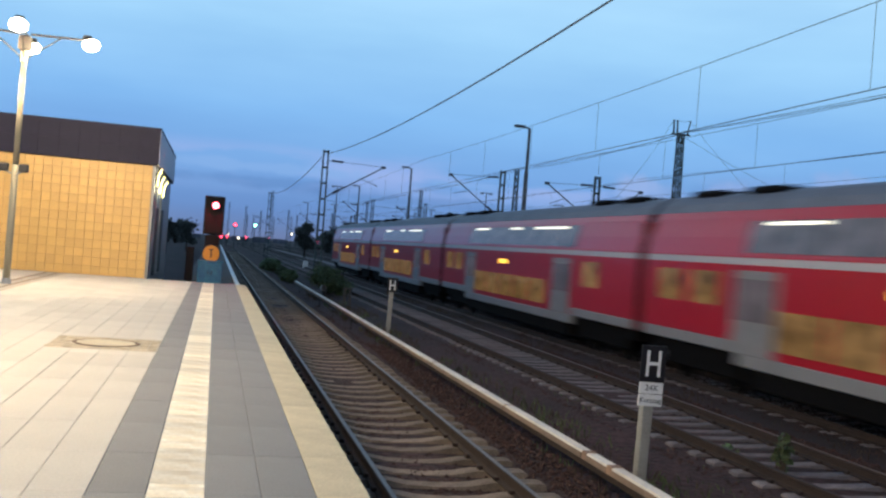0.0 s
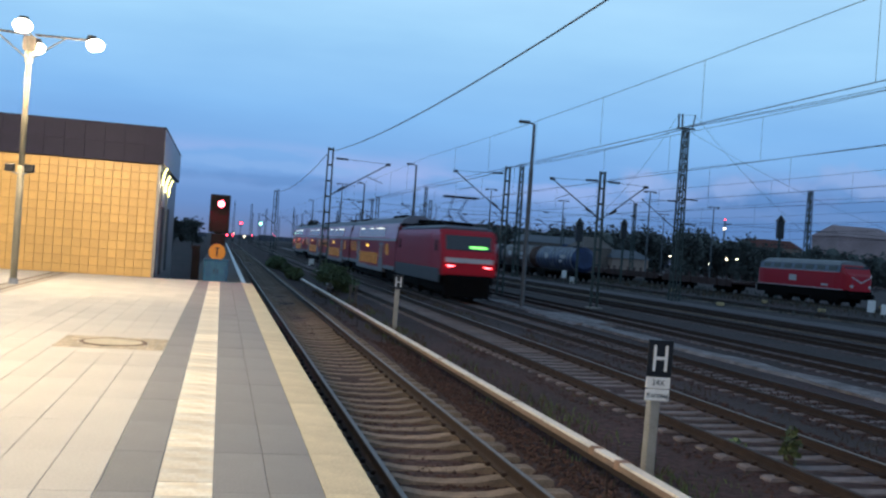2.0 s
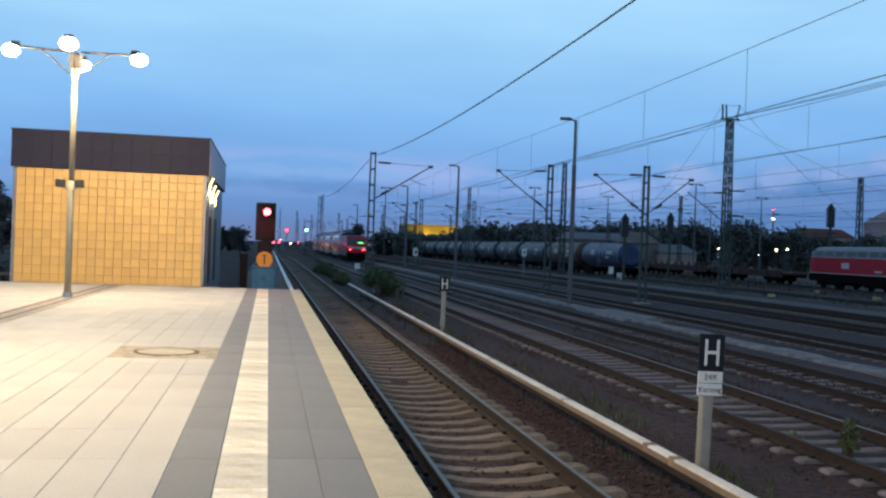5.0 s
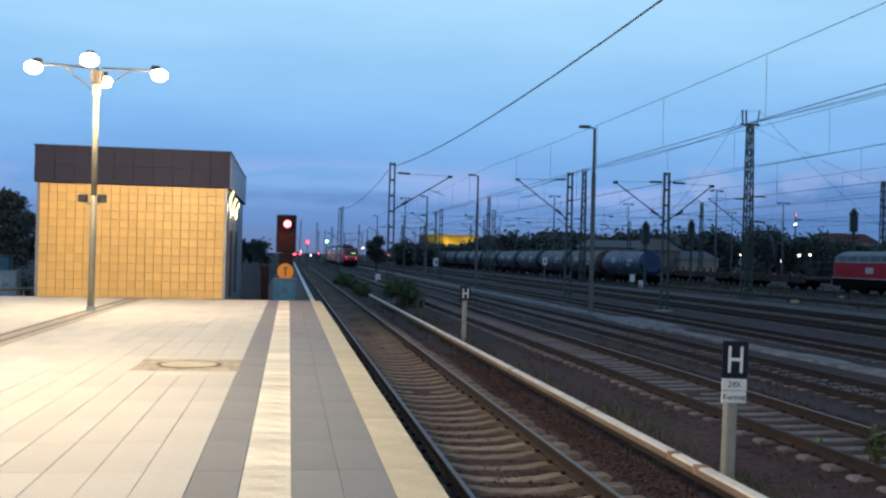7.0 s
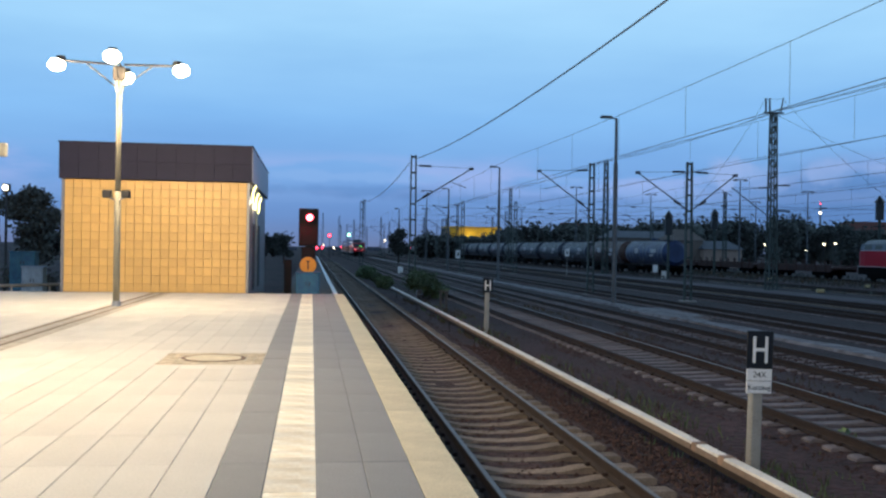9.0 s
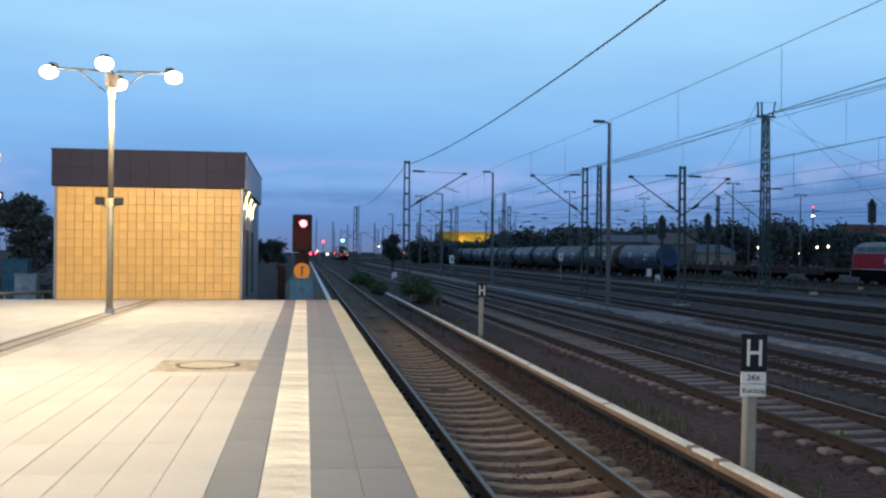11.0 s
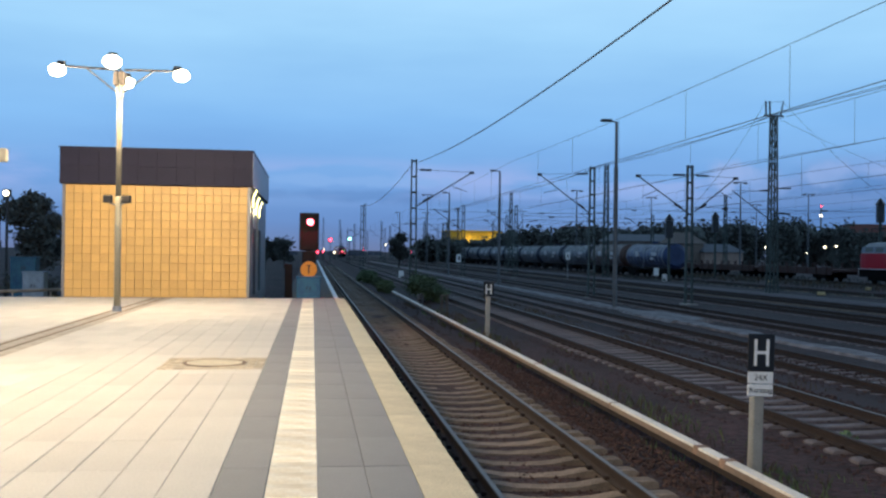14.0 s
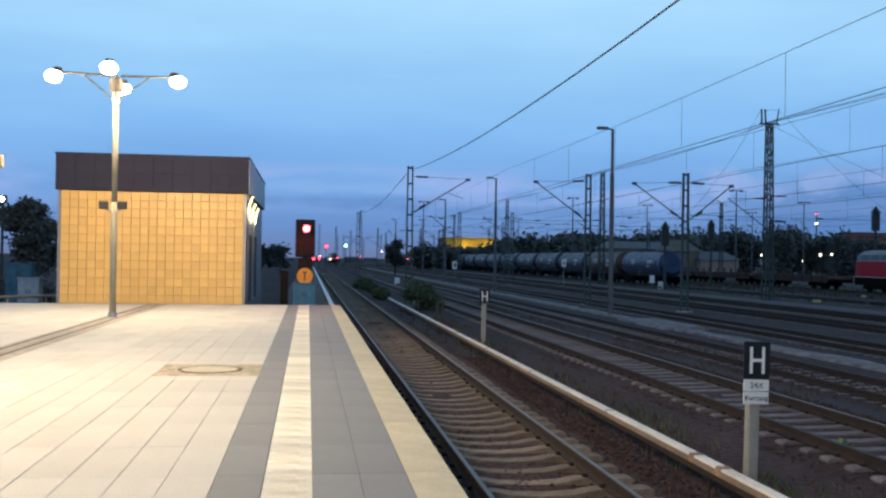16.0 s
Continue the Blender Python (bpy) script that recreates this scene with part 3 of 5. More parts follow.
def track(label, x, z, y0, y1, mat_sleeper, single, length=2.5, step=0.6, y_far=None):
    t = thing("railway_track", label, "railway track", "parallel railway tracks", kind="structure", at=pose(x, 0, 0))
    for sx in (-0.752, 0.752):
        r = part("rail", prism(B(), rail_profile(sx, z), y0, y1), M_RAIL, t, "rusty steel rail with worn head")
        # glint is in the material choice: bright on X1 and X2's far rail
        part("rail_head", box(B(), sx - 0.026, sx + 0.026, y0, y1, z - 0.001, z + 0.003), M_SHINE if x < 4 or (x < 9 and sx > 0) else M_DULL, r, "worn running surface")
    b = B()
    h = length / 2
    zt = z - 0.158
    dip = 0.06 if x < 4 else 0.02
    prism(b, [(-h, zt - 0.14), (h, zt - 0.14), (h, zt - 0.02), (h - 0.05, zt), (0.6, zt), (0.35, zt - dip * 0.75), (0, zt - dip), (-0.35, zt - dip * 0.75), (-0.6, zt), (-h + 0.05, zt), (-h, zt - 0.02)], -0.115, 0.115)
    me = mesh_of("sleeper", b, mat_sleeper)
    clip = mesh_of("fastening", box(box(B(), -0.11, -0.05, -0.05, 0.05, zt, zt + 0.05, 0.01), 0.05, 0.11, -0.05, 0.05, zt, zt + 0.05, 0.01), M_RAIL)
    n = 0
    y = single[0]
    rng = random.Random(int(x * 10))
    while y < single[1]:
        o = new("sleeper", me)
        o.parent = t
        o.matrix_basis = pose(rng.uniform(-0.03, 0.03), y + rng.uniform(-0.02, 0.02), rng.uniform(-0.012, 0.004), 0, 0, rng.uniform(-0.6, 0.6))
        if y < 28 and x < 10:
            for sx in (-0.752, 0.752):
                c = new("fastening", clip)
                c.parent, c.location = o, (sx, 0, 0)
        y += step
        n += 1
    far = B()
    yb = single[0] - step
    while yb > -30:
        box(far, -h, h, yb - 0.115, yb + 0.115, zt - 0.14, zt - 0.01)
        yb -= step
    while y < (y_far or 160):
        box(far, -h, h, y - 0.115, y + 0.115, zt - 0.14, zt - 0.01)
        y += step
    f = part("far_sleepers", far, mat_sleeper, t)
    f["kind"] = "stuff"
    return t


track("ballasted track with rusty rails beside the platform edge", X1, RAIL_S, -30, 420, M_SLEEP, (4.63, 100), step=0.607)
track("ballasted track with concrete sleepers and worn rails", X2, RAIL_S, -30, 420, M_SLEEPC, (4.4, 100), length=2.02)
track("main line track with concrete sleepers and worn rails", X3, RAIL_M, -40, 700, M_SLEEPC, (8, 100), length=2.1)
track("main line track with pale sleepers showing in the ballast", X4, RAIL_M, -40, 420, M_SLEEPC, (16, 100), length=2.2)
track("main line track with dark ballast and rusty rails", X5, RAIL_M, -40, 420, M_SLEEPC, (20, 100), length=2.2)
track("siding with rusty rails and weeds between sleepers", X6, RAIL_M, -40, 420, M_SLEEP, (40, 100))
track("siding with rusty rails beside tank wagons", X7, RAIL_M, -40, 420, M_SLEEP, (50, 100))
track("overgrown storage siding with rusty rails", X8, RAIL_M, -40, 300, M_SLEEP, (70, 110))


def conductor_rail():
    c = thing("conductor_rail", "cream covered conductor rail beside the suburban track", "conductor rail")
    joints = [3.0, 6.2, 9.88, 10.61, 13.76] + [13.76 + 4.9 * k for k in range(1, 9)]
    for y0, y1 in zip(joints, joints[1:]):
        seg = part("cover", prism(B(), [(4.300, -0.805), (4.308, -0.74), (4.31, -0.725), (4.43, -0.725), (4.445, -0.74), (4.455, -0.805),
                                        (4.445, -0.805), (4.43, -0.75), (4.32, -0.75), (4.315, -0.805)], y0 + 0.008, y1 - 0.008), M_COVER, c)
        w = 0.13 if y1 < 11 else 0.04
        part("joint_band", prism(B(), [(4.290, -0.81), (4.300, -0.735), (4.306, -0.718), (4.435, -0.718), (4.46, -0.735), (4.460, -0.81)],
                                 y1 - w, y1), M_COVERS, seg, "brown joint band")
        part("cover_side", prism(B(), [(4.285, -0.807), (4.296, -0.807), (4.303, -0.748), (4.292, -0.748)], y0 + 0.012, y1 - w - 0.01), M_COVERT, seg, "tan weathered side of the cover")
        part("bracket", box(box(B(), 4.38, 4.40, (y0 + y1) / 2 - 0.012, (y0 + y1) / 2 + 0.012, -1.25, -0.80), 4.2, 4.42, (y0 + y1) / 2 - 0.05, (y0 + y1) / 2 + 0.05, -1.26, -1.20), M_RAIL, c)
    part("contact_bar", box(B(), 4.32, 4.42, 3, joints[-1], -0.90, -0.78, 0.01), M_RAIL, c)


conductor_rail()


# ---------------------------------------------------------------- small structures of the line
def gravel_paths():
    for x0, x1, y0, y1, z in ((15.2, 15.95, -20, 40, -1.40), (15.3, 16.1, 45.5, 260, -1.40), (31.8, 34.4, -20, 300, -1.41), (14.9, 16.9, 39.5, 46, -1.39)):
        bm = B()
        n = max(6, int((y1 - y0) / 1.5))
        rng = random.Random(int(x0 * 7))
        a = [bm.verts.new((x0 + rng.uniform(-0.22, 0.22), y0 + (y1 - y0) * i / n, z + 0.07)) for i in range(n + 1)]
        b = [bm.verts.new((x1 + rng.uniform(-0.22, 0.22), y0 + (y1 - y0) * i / n, z + 0.07)) for i in range(n + 1)]
        c = [bm.verts.new((x0 - 0.12, y0 + (y1 - y0) * i / n, z - 0.1)) for i in range(n + 1)]
        d = [bm.verts.new((x1 + 0.12, y0 + (y1 - y0) * i / n, z - 0.1)) for i in range(n + 1)]
        for i in range(n):
            bm.faces.new((a[i], b[i], b[i + 1], a[i + 1]))
            bm.faces.new((c[i], a[i], a[i + 1], c[i + 1]))
            bm.faces.new((b[i], d[i], d[i + 1], b[i + 1]))
        bm.faces.new((a[0], c[0], d[0], b[0]))
        bm.faces.new((a[n], b[n], d[n], c[n]))
        tagged(part("gravel_path", bm, M_PATHD if x0 > 20 else M_PATH), "pale grey gravel path between the tracks", "path", kind="structure")


gravel_paths()


def far_walkway():
    w = thing("service_walkway", "narrow dark walkway with a white painted edge beyond the platform", "walkway", kind="structure")
    part("walkway_slab", box(B(), -0.9, 0.78, END_Y + 0.16, 150, -1.5, -0.12), M_CONCD, w)
    part("white_edge", box(B(), 0.70, 0.84, END_Y + 0.2, 150, -0.12, -0.06, 0.01), M_WHITE, w, "white painted edge line")
    part("handrail_post", box(B(), -0.86, -0.62, 31.6, 31.9, -0.3, 0.98, 0.02), M_MATT, w)


far_walkway()


def stop_sign(x, y, lean, extra, label):
    s = thing("stop_sign", label, "railway sign", "stop signs", at=pose(x, y, 0, 0, lean, 0))
    part("post", box(B(), -0.07, 0.07, 0.0, 0.13, -1.5, 0.40, 0.015), M_CONC, s, "rough concrete post")
    b = part("board", box(B(), -0.165, 0.165, -0.03, -0.004, 0.04, 0.49, 0.004), M_BLACK, s, "black enamel board")
    for nm, q in (("letter_stem", (-0.095, -0.058)), ("letter_stem", (0.058, 0.095))):
        part(nm, box(B(), q[0], q[1], -0.036, -0.031, 0.105, 0.425), M_WHITE, b, "white letter H")
    part("letter_bar", box(B(), -0.058, 0.058, -0.036, -0.031, 0.245, 0.285), M_WHITE, b)
    if extra:
        for k, (z0, z1, text, size) in enumerate(((-0.108, 0.030, "24X", 0.10), (-0.262, -0.118, "Kurzzug", 0.088))):
            pl = part("plate", box(B(), -0.158, 0.158, -0.03, -0.006, z0, z1, 0.003), M_WHITE, s, "white enamel plate with black writing")
            word("lettering", text, size, M_BLACK, pl, pose(0, -0.033, (z0 + z1) / 2, 90, 0, 0))
    else:
        part("top_cap", box(B(), -0.17, 0.17, -0.04, 0.0, 0.488, 0.50), M_DARK, s)
    return s


stop_sign(5.37, 11.2, 1.2, True, "concrete post with black H board and two white plates")
stop_sign(5.56, 30.6, 0.6, False, "concrete post with small black H board beside the track")


def platform_signal(x, y, lit, label):
    s = thing("light_signal", label, "signal", "platform end signals", at=pose(x, y, 0))
    part("post", box(B(), -0.09, 0.09, 0.10, 0.28, -1.5, 2.4, 0.01), M_DARK, s)
    h = part("housing", box(B(), -0.31, 0.31, -0.10, 0.10, 1.42, 2.62, 0.03), M_MATT, s, "black signal housing")
    part("lower_housing", box(B(), -0.22, 0.22, -0.08, 0.08, 0.98, 1.40, 0.02), M_MATT, s)
    bz = 2.33
    lens = part("lens", tube(B(), (0.03, -0.115, bz), (0.03, -0.10, bz), 0.105, 24), M_REDLAMP if lit else M_DARK, h, "glowing red signal lamp")
    ring = B()
    bmesh.ops.create_cone(ring, cap_ends=False, segments=24, radius1=0.15, radius2=0.15, depth=0.16, matrix=Matrix.Translation((0.03, -0.17, bz)) @ pose(0, 0, 0, 90))
    part("hood", ring, M_MATT, h)
    for k in range(3):
        z = 2.02 - 0.22 * k
        part("dark_lens", tube(B(), (-0.08 + 0.08 * k, -0.11, z), (-0.08 + 0.08 * k, -0.10, z), 0.075, 16), M_MATT, h)
    d = part("disc", tube(B(), (0.0, -0.13, 0.82), (0.0, -0.10, 0.82), 0.255, 32), M_ORANGE, s, "orange round board with a black T")
    part("disc_ring", tube(B(), (0.0, -0.125, 0.82), (0.0, -0.102, 0.82), 0.275, 32), M_DARK, d)
    part("letter_stem", box(B(), -0.022, 0.022, -0.136, -0.131, 0.68, 0.95), M_BLACK, d)
    part("letter_bar", box(B(), -0.07, 0.07, -0.136, -0.131, 0.93, 0.965), M_BLACK, d)
    return s


platform_signal(-0.10, 31.5, True, "black light signal showing red above an orange T disc")
platform_signal(-9.80, 31.5, False, "black light signal with orange T disc seen past the building")
# added light in front of the housing paints the lens halo onto it
def halo_light():
    ld = bpy.data.lights.new("red_halo_light", "POINT")
    ld.energy, ld.color, ld.shadow_soft_size = 60.0, (1.0, 0.03, 0.07), 0.05
    lo = new("red_halo_light", ld)
    lo.location = (-0.07, 31.15, 2.33)


halo_light()


def cabinet(x, y, w, d, z0, z1, m, label):
    c = thing("relay_cabinet", label, "cabinet", "line side cabinets", at=pose(x, y, 0))
    part("body", box(B(), -w / 2, w / 2, -d / 2, d / 2, -1.5, z1 - 0.04, 0.015), m, c)
    part("lid", box(B(), -w / 2 - 0.03, w / 2 + 0.03, -d / 2 - 0.03, d / 2 + 0.03, z1 - 0.04, z1, 0.012), m, c)
    for sx in (-1, 1):
        dr = part("door", box(B(), min(sx * 0.01, sx * (w / 2 - 0.03)), max(sx * 0.01, sx * (w / 2 - 0.03)), -d / 2 - 0.015, -d / 2, z0 + 0.05, z1 - 0.08, 0.004), m, c)
        part("handle", box(B(), sx * 0.05 - 0.012, sx * 0.05 + 0.012, -d / 2 - 0.035, -d / 2 - 0.015, (z0 + z1) / 2 - 0.06, (z0 + z1) / 2 + 0.06), M_DARK, dr)


cabinet(-0.10, 30.6, 0.72, 0.5, -0.1, 0.62, M_TEAL, "teal painted relay cabinet covered in scrawl under the signal")
cabinet(-9.98, 36.0, 0.85, 0.5, 0.3, 1.08, M_TEAL, "teal painted relay cabinet beyond the platform end")
cabinet(-9.53, 35.6, 0.72, 0.5, -0.4, 0.58, M_GREYBOX, "pale blue-grey relay cabinet beyond the platform end")


def line_side_post(x, y, z, label):
    s = thing("cable_post", label, "post", at=pose(x, y, -1.4))
    for dx in (-0.14, 0.10):
        part("upright", box(B(), dx - 0.05, dx + 0.05, -0.05, 0.05, 0, z, 0.01), M_CONCD, s)
    part("cap", box(B(), -0.22, 0.18, -0.07, 0.07, z, z + 0.06, 0.01), M_CONCD, s)


line_side_post(5.61, 41.2, 0.95, "pair of short grey concrete cable posts")


def shunting_lamp(x, y):
    s = thing("point_indicator", "small white lamp case on a low dark stand", "lantern", at=pose(x, y, -1.35))
    part("stand", tube(B(), (0, 0, 0), (0, 0, 0.62), 0.06, 8), M_DARK, s)
    part("case", box(B(), -0.17, 0.13, -0.12, 0.12, 0.56, 0.80, 0.05), M_HOOP, s)
    part("hood", tube(B(), (0.0, -0.2, 0.72), (0.0, -0.1, 0.72), 0.12, 12), M_DARK, s)


shunting_lamp(5.05, 45.5)


def railing():
    r = thing("pipe_railing", "low galvanised pipe railing beyond the platform end", "railing")
    part("rail_bar", tube(B(), (-11.2, 30.6, 0.02), (-7.4, 33.8, 0.06), 0.05, 8), M_GALV, r)
    for k in range(5):
        x, y = -11.2 + 3.8 * k / 4, 30.6 + 3.2 * k / 4
        part("post", tube(B(), (x, y, -1.5), (x, y, 0.04), 0.035, 8), M_GALV, r)


railing()


def platform_sign():
    s = thing("platform_sign", "beige sign box on a slim post beside the platform edge", "sign")
    part("post", tube(B(), (-7.6, 20.05, 0.0), (-7.6, 20.05, 3.4), 0.05, 10), M_GALV, s)
    part("board", box(B(), -7.75, -5.92, 19.95, 20.15, 3.08, 3.34, 0.02), M_EDGE, s)


platform_sign()


def marker(x, y, z0, z1, w, label, post=True):
    s = thing("marker_board", label, "marker", "line side markers", at=pose(x, y, 0))
    part("board", box(B(), -w / 2, w / 2, -0.02, 0.02, z0, z1, 0.005), M_WHITE, s)
    if post:
        part("post", tube(B(), (0, 0.04, -1.6), (0, 0.04, z1 - 0.05), 0.035, 6), M_GALV, s)
    return s


marker(8.6, 95.0, -1.15, -0.45, 0.48, "white marker board low beside the track")
k = marker(23.6, 157.0, -0.2, 1.1, 0.9, "white board with dark figure on a post")
part("figure_bar", box(B(), -0.14, 0.14, -0.026, -0.021, 0.15, 0.75), M_BLACK, k)
k = marker(27.9, 105.0, 0.75, 1.55, 0.5, "white board with dark figure on a mast")
part("figure_bar", box(B(), -0.08, 0.08, -0.026, -0.021, 0.95, 1.35), M_BLACK, k)
marker(37.3, 103.0, -0.85, -0.05, 0.55, "white box on a post beside the siding")
marker(37.5, 100.5, -1.45, -0.65, 0.85, "white box at the foot of a signal")
marker(47.9, 64.6, -1.1, -0.2, 0.68, "white box on a post beside the storage siding")
marker(49.4, 65.0, -1.25, -0.45, 0.68, "white box on a post beside the storage siding")


def point_lantern(x, y):
    s = thing("point_lantern", "small pale yellow point lantern on the ground", "lantern", "point lanterns", at=pose(x, y, -1.42))
    part("case", box(B(), -0.28, 0.28, -0.13, 0.13, 0.05, 0.30, 0.04), M_LANT, s)
    part("foot", box(B(), -0.36, 0.36, -0.18, 0.18, 0.0, 0.06), M_DARK, s)


for x, y in ((36.5, 66.5), (45.0, 66.5), (46.5, 77.0), (47, 96), (62.0, 82.0)):
    point_lantern(x, y)


# ---------------------------------------------------------------- masts and wires
def ladder_mast(x, y, top, arms, label, base=-1.5, w0=0.40, w1=0.27):
    """Flat latticed mast of two channels with rungs; arms are (reach, low, tip) in metres."""
    m = thing("catenary_mast", label, "mast", "latticed catenary masts", at=pose(x, y, 0))
    for sx in (-1, 1):
        bm = B()
        a, b = sx * w0 / 2, sx * w1 / 2
        vs = []
        for xx, z in ((a, base), (b, top)):
            vs.append([bm.verts.new((xx + dx, dy, z)) for dx, dy in ((-0.038, -0.11), (0.038, -0.11), (0.038, 0.11), (-0.038, 0.11))])
        for i in range(4):
            bm.faces.new((vs[0][i], vs[0][(i + 1) % 4], vs[1][(i + 1) % 4], vs[1][i]))
        bm.faces.new(vs[1])
        part("channel", bm, M_MAST, m)
    n = int((top - base) / 0.85)
    for i in range(1, n + 1):
        z = base + (top - base) * i / n - 0.1
        w = w0 + (w1 - w0) * (z - base) / (top - base)
        part("rung", box(B(), -w / 2, w / 2, -0.11, 0.11, z - 0.05, z + 0.05), M_MAST, m)
    for reach, low, tip in arms:
        s = 1 if reach > 0 else -1
        arm = part("cantilever_tube", tube(B(), (s * 0.2, -0.12, low), (reach, -0.12, tip), 0.035, 6), M_DARK, m)
        part("insulator", tube(B(), (s * 0.55, -0.12, low + (tip - low) * 0.12), (s * 0.95, -0.12, low + (tip - low) * 0.24), 0.075, 8), M_DARK, arm)
        top_z = tip + 0.12
        part("top_tie", tube(B(), (s * 0.15, -0.12, top_z), (reach, -0.12, tip + 0.03), 0.013, 5), M_DARK, m)
        part("tie_insulator", tube(B(), (s * 0.35, -0.12, top_z), (s * 1.05, -0.12, top_z - 0.02), 0.06, 8), M_DARK, m)
        part("clamp", box(B(), reach - 0.14, reach + 0.14, -0.18, -0.06, tip - 0.08, tip + 0.08, 0.02), M_DARK, arm)
        part("steady_arm", tube(B(), (reach * 0.62, -0.12, low + (tip - low) * 0.62), (reach * 0.92, -0.12, tip - 1.15), 0.02, 5), M_DARK, arm)
    part("foundation", box(B(), -0.4, 0.4, -0.4, 0.4, base - 0.2, base + 0.15, 0.03), M_CONC, m)
    return m


def tower_mast(x, y, top, label, arms=(), base=-1.6, bracket=False):
    """Four-legged tapering lattice mast."""
    m = thing("lattice_mast", label, "mast", "tall lattice masts", at=pose(x, y, 0))
    w0, w1 = 0.62, 0.36
    for sx in (-1, 1):
        for sy in (-1, 1):
            part("leg", tube(B(), (sx * w0 / 2, sy * w0 / 2, base), (sx * w1 / 2, sy * w1 / 2, top), 0.07, 4), M_MAST, m)
    n = int((top - base) / 0.8)
    for i in range(n):
        z0, z1 = base + (top - base) * i / n, base + (top - base) * (i + 1) / n
        a, b = (w0 + (w1 - w0) * (z - base) / (top - base) for z in (z0, z1))
        for s in (-1, 1):
            f = 1 if (i % 2) else -1
            part("brace", tube(B(), (f * a / 2, s * a / 2, z0), (-f * b / 2, s * b / 2, z1), 0.035, 4), M_MAST, m)
            part("brace", tube(B(), (s * a / 2, f * a / 2, z0), (s * b / 2, -f * b / 2, z1), 0.035, 4), M_MAST, m)
    if bracket:
        part("crossarm", box(B(), -0.75, 0.75, -0.08, 0.08, top - 0.05, top + 0.08), M_DARK, m)
        for xx in (-0.6, -0.3):
            part("insulator", tube(B(), (xx, 0, top + 0.05), (xx - 0.04, 0, top + 1.1), 0.07, 8), M_DARK, m)
        part("insulator", tube(B(), (0.55, 0, top + 0.05), (0.75, 0, top + 1.15), 0.05, 8), M_DARK, m)
        part("jumper", tube(B(), (-0.6, 0, top + 1.0), (0.75, 0, top + 1.1), 0.012, 5), M_DARK, m)
        for z in (4.6, 6.5):
            part("stub_arm", tube(B(), (0.2, 0, z), (1.4, 0, z), 0.05, 6), M_DARK, m)
    for reach, low, tip in arms:
        s = 1 if reach > 0 else -1
        part("cantilever_tube", tube(B(), (s * 0.2, 0, low), (reach, 0, tip), 0.035, 6), M_DARK, m)
        part("top_tie", tube(B(), (s * 0.2, 0, tip + 0.05), (reach, 0, tip), 0.015, 5), M_DARK, m)
        part("tie_insulator", tube(B(), (s * 0.4, 0, tip + 0.05), (s * 1.1, 0, tip + 0.04), 0.06, 8), M_DARK, m)
    part("foundation", box(B(), -0.5, 0.5, -0.5, 0.5, base - 0.2, base + 0.2, 0.03), M_CONC, m)
    return m


L1 = "green latticed catenary mast with insulated cantilever"
ladder_mast(5.98, 58.3, 6.95, [(3.48, 4.17, 6.21)], L1)
ladder_mast(17.85, 61.3, 7.05, [(-3.5, 4.04, 6.45)], L1)
ladder_mast(21.35, 53.6, 6.55, [(-3.1, 3.87, 5.87), (2.7, 3.87, 5.85)], "green latticed catenary mast with cantilevers to both sides")
ladder_mast(23.2, 110.5, 6.9, [(-3.3, 4.0, 6.2)], L1)
ladder_mast(17.3, 112.0, 6.9, [(-3.4, 4.0, 6.3)], L1)
ladder_mast(5.9, 118.0, 6.9, [], "green latticed mast without a cantilever")
for x, y in ((17.2, 172.0), (23.3, 168.0), (28.0, 140), (27.5, 215), (17, 232), (46.5, 130), (47, 190), (8.5, 240)):
    ladder_mast(x, y, 6.9, [(3.3 if x < 10 else -3.3, 4.1, 6.2)], L1)
L2 = "tall dark lattice mast carrying feeder wires"
tower_mast(34.1, 69.3, 11.9, "tall dark lattice mast with insulators on its top", [(-3.2, 4.1, 6.25)], bracket=True)
for x, y in ((34.8, 113.5), (34.7, 169.7), (35.0, 235.0), (46.7, 341.0), (72.9, 166.2), (11.6, 220.0), (3.5, 320)):
    tower_mast(x, y, 12.1, L2, [(-3.2, 4.1, 6.25)])

tower_mast(65.2, 100.0, 11.0, "tall dark lattice mast beside the storage sidings")


far_mast = tower_mast(8.0, 290.0, 10.5, "far lattice mast over the station throat")
for x, y in ((14.0, 330.0), (21.0, 300.0), (27.5, 350.0), (33.0, 290.0), (2.0, 380.0), (-2.0, 330.0), (40.0, 300.0), (52.0, 280.0), (12.0, 410.0), (24.0, 430.0)):
    copy_thing(far_mast, pose(x, y, 0))


def strand(bm, pts, r):
    """One round wire through the points."""
    rings = []
    for i, p in enumerate(pts):
        d = (Vector(pts[min(i + 1, len(pts) - 1)]) - Vector(pts[max(i - 1, 0)])).to_track_quat("Z", "Y").to_matrix()
        rings.append([bm.verts.new(Vector(p) + d @ Vector((r * math.cos(k * 1.2566), r * math.sin(k * 1.2566), 0))) for k in range(5)])
    for a, b in zip(rings, rings[1:]):
        for k in range(5):
            bm.faces.new((a[k], a[(k + 1) % 5], b[(k + 1) % 5], b[k]))
    bm.faces.new(rings[0][::-1])
    bm.faces.new(rings[-1])
    return bm


def sag(p, q, drop, n=10):
    p, q = Vector(p), Vector(q)
    return [p.lerp(q, i / n) + Vector((0, 0, -drop * 4 * (i / n) * (1 - i / n))) for i in range(n + 1)]


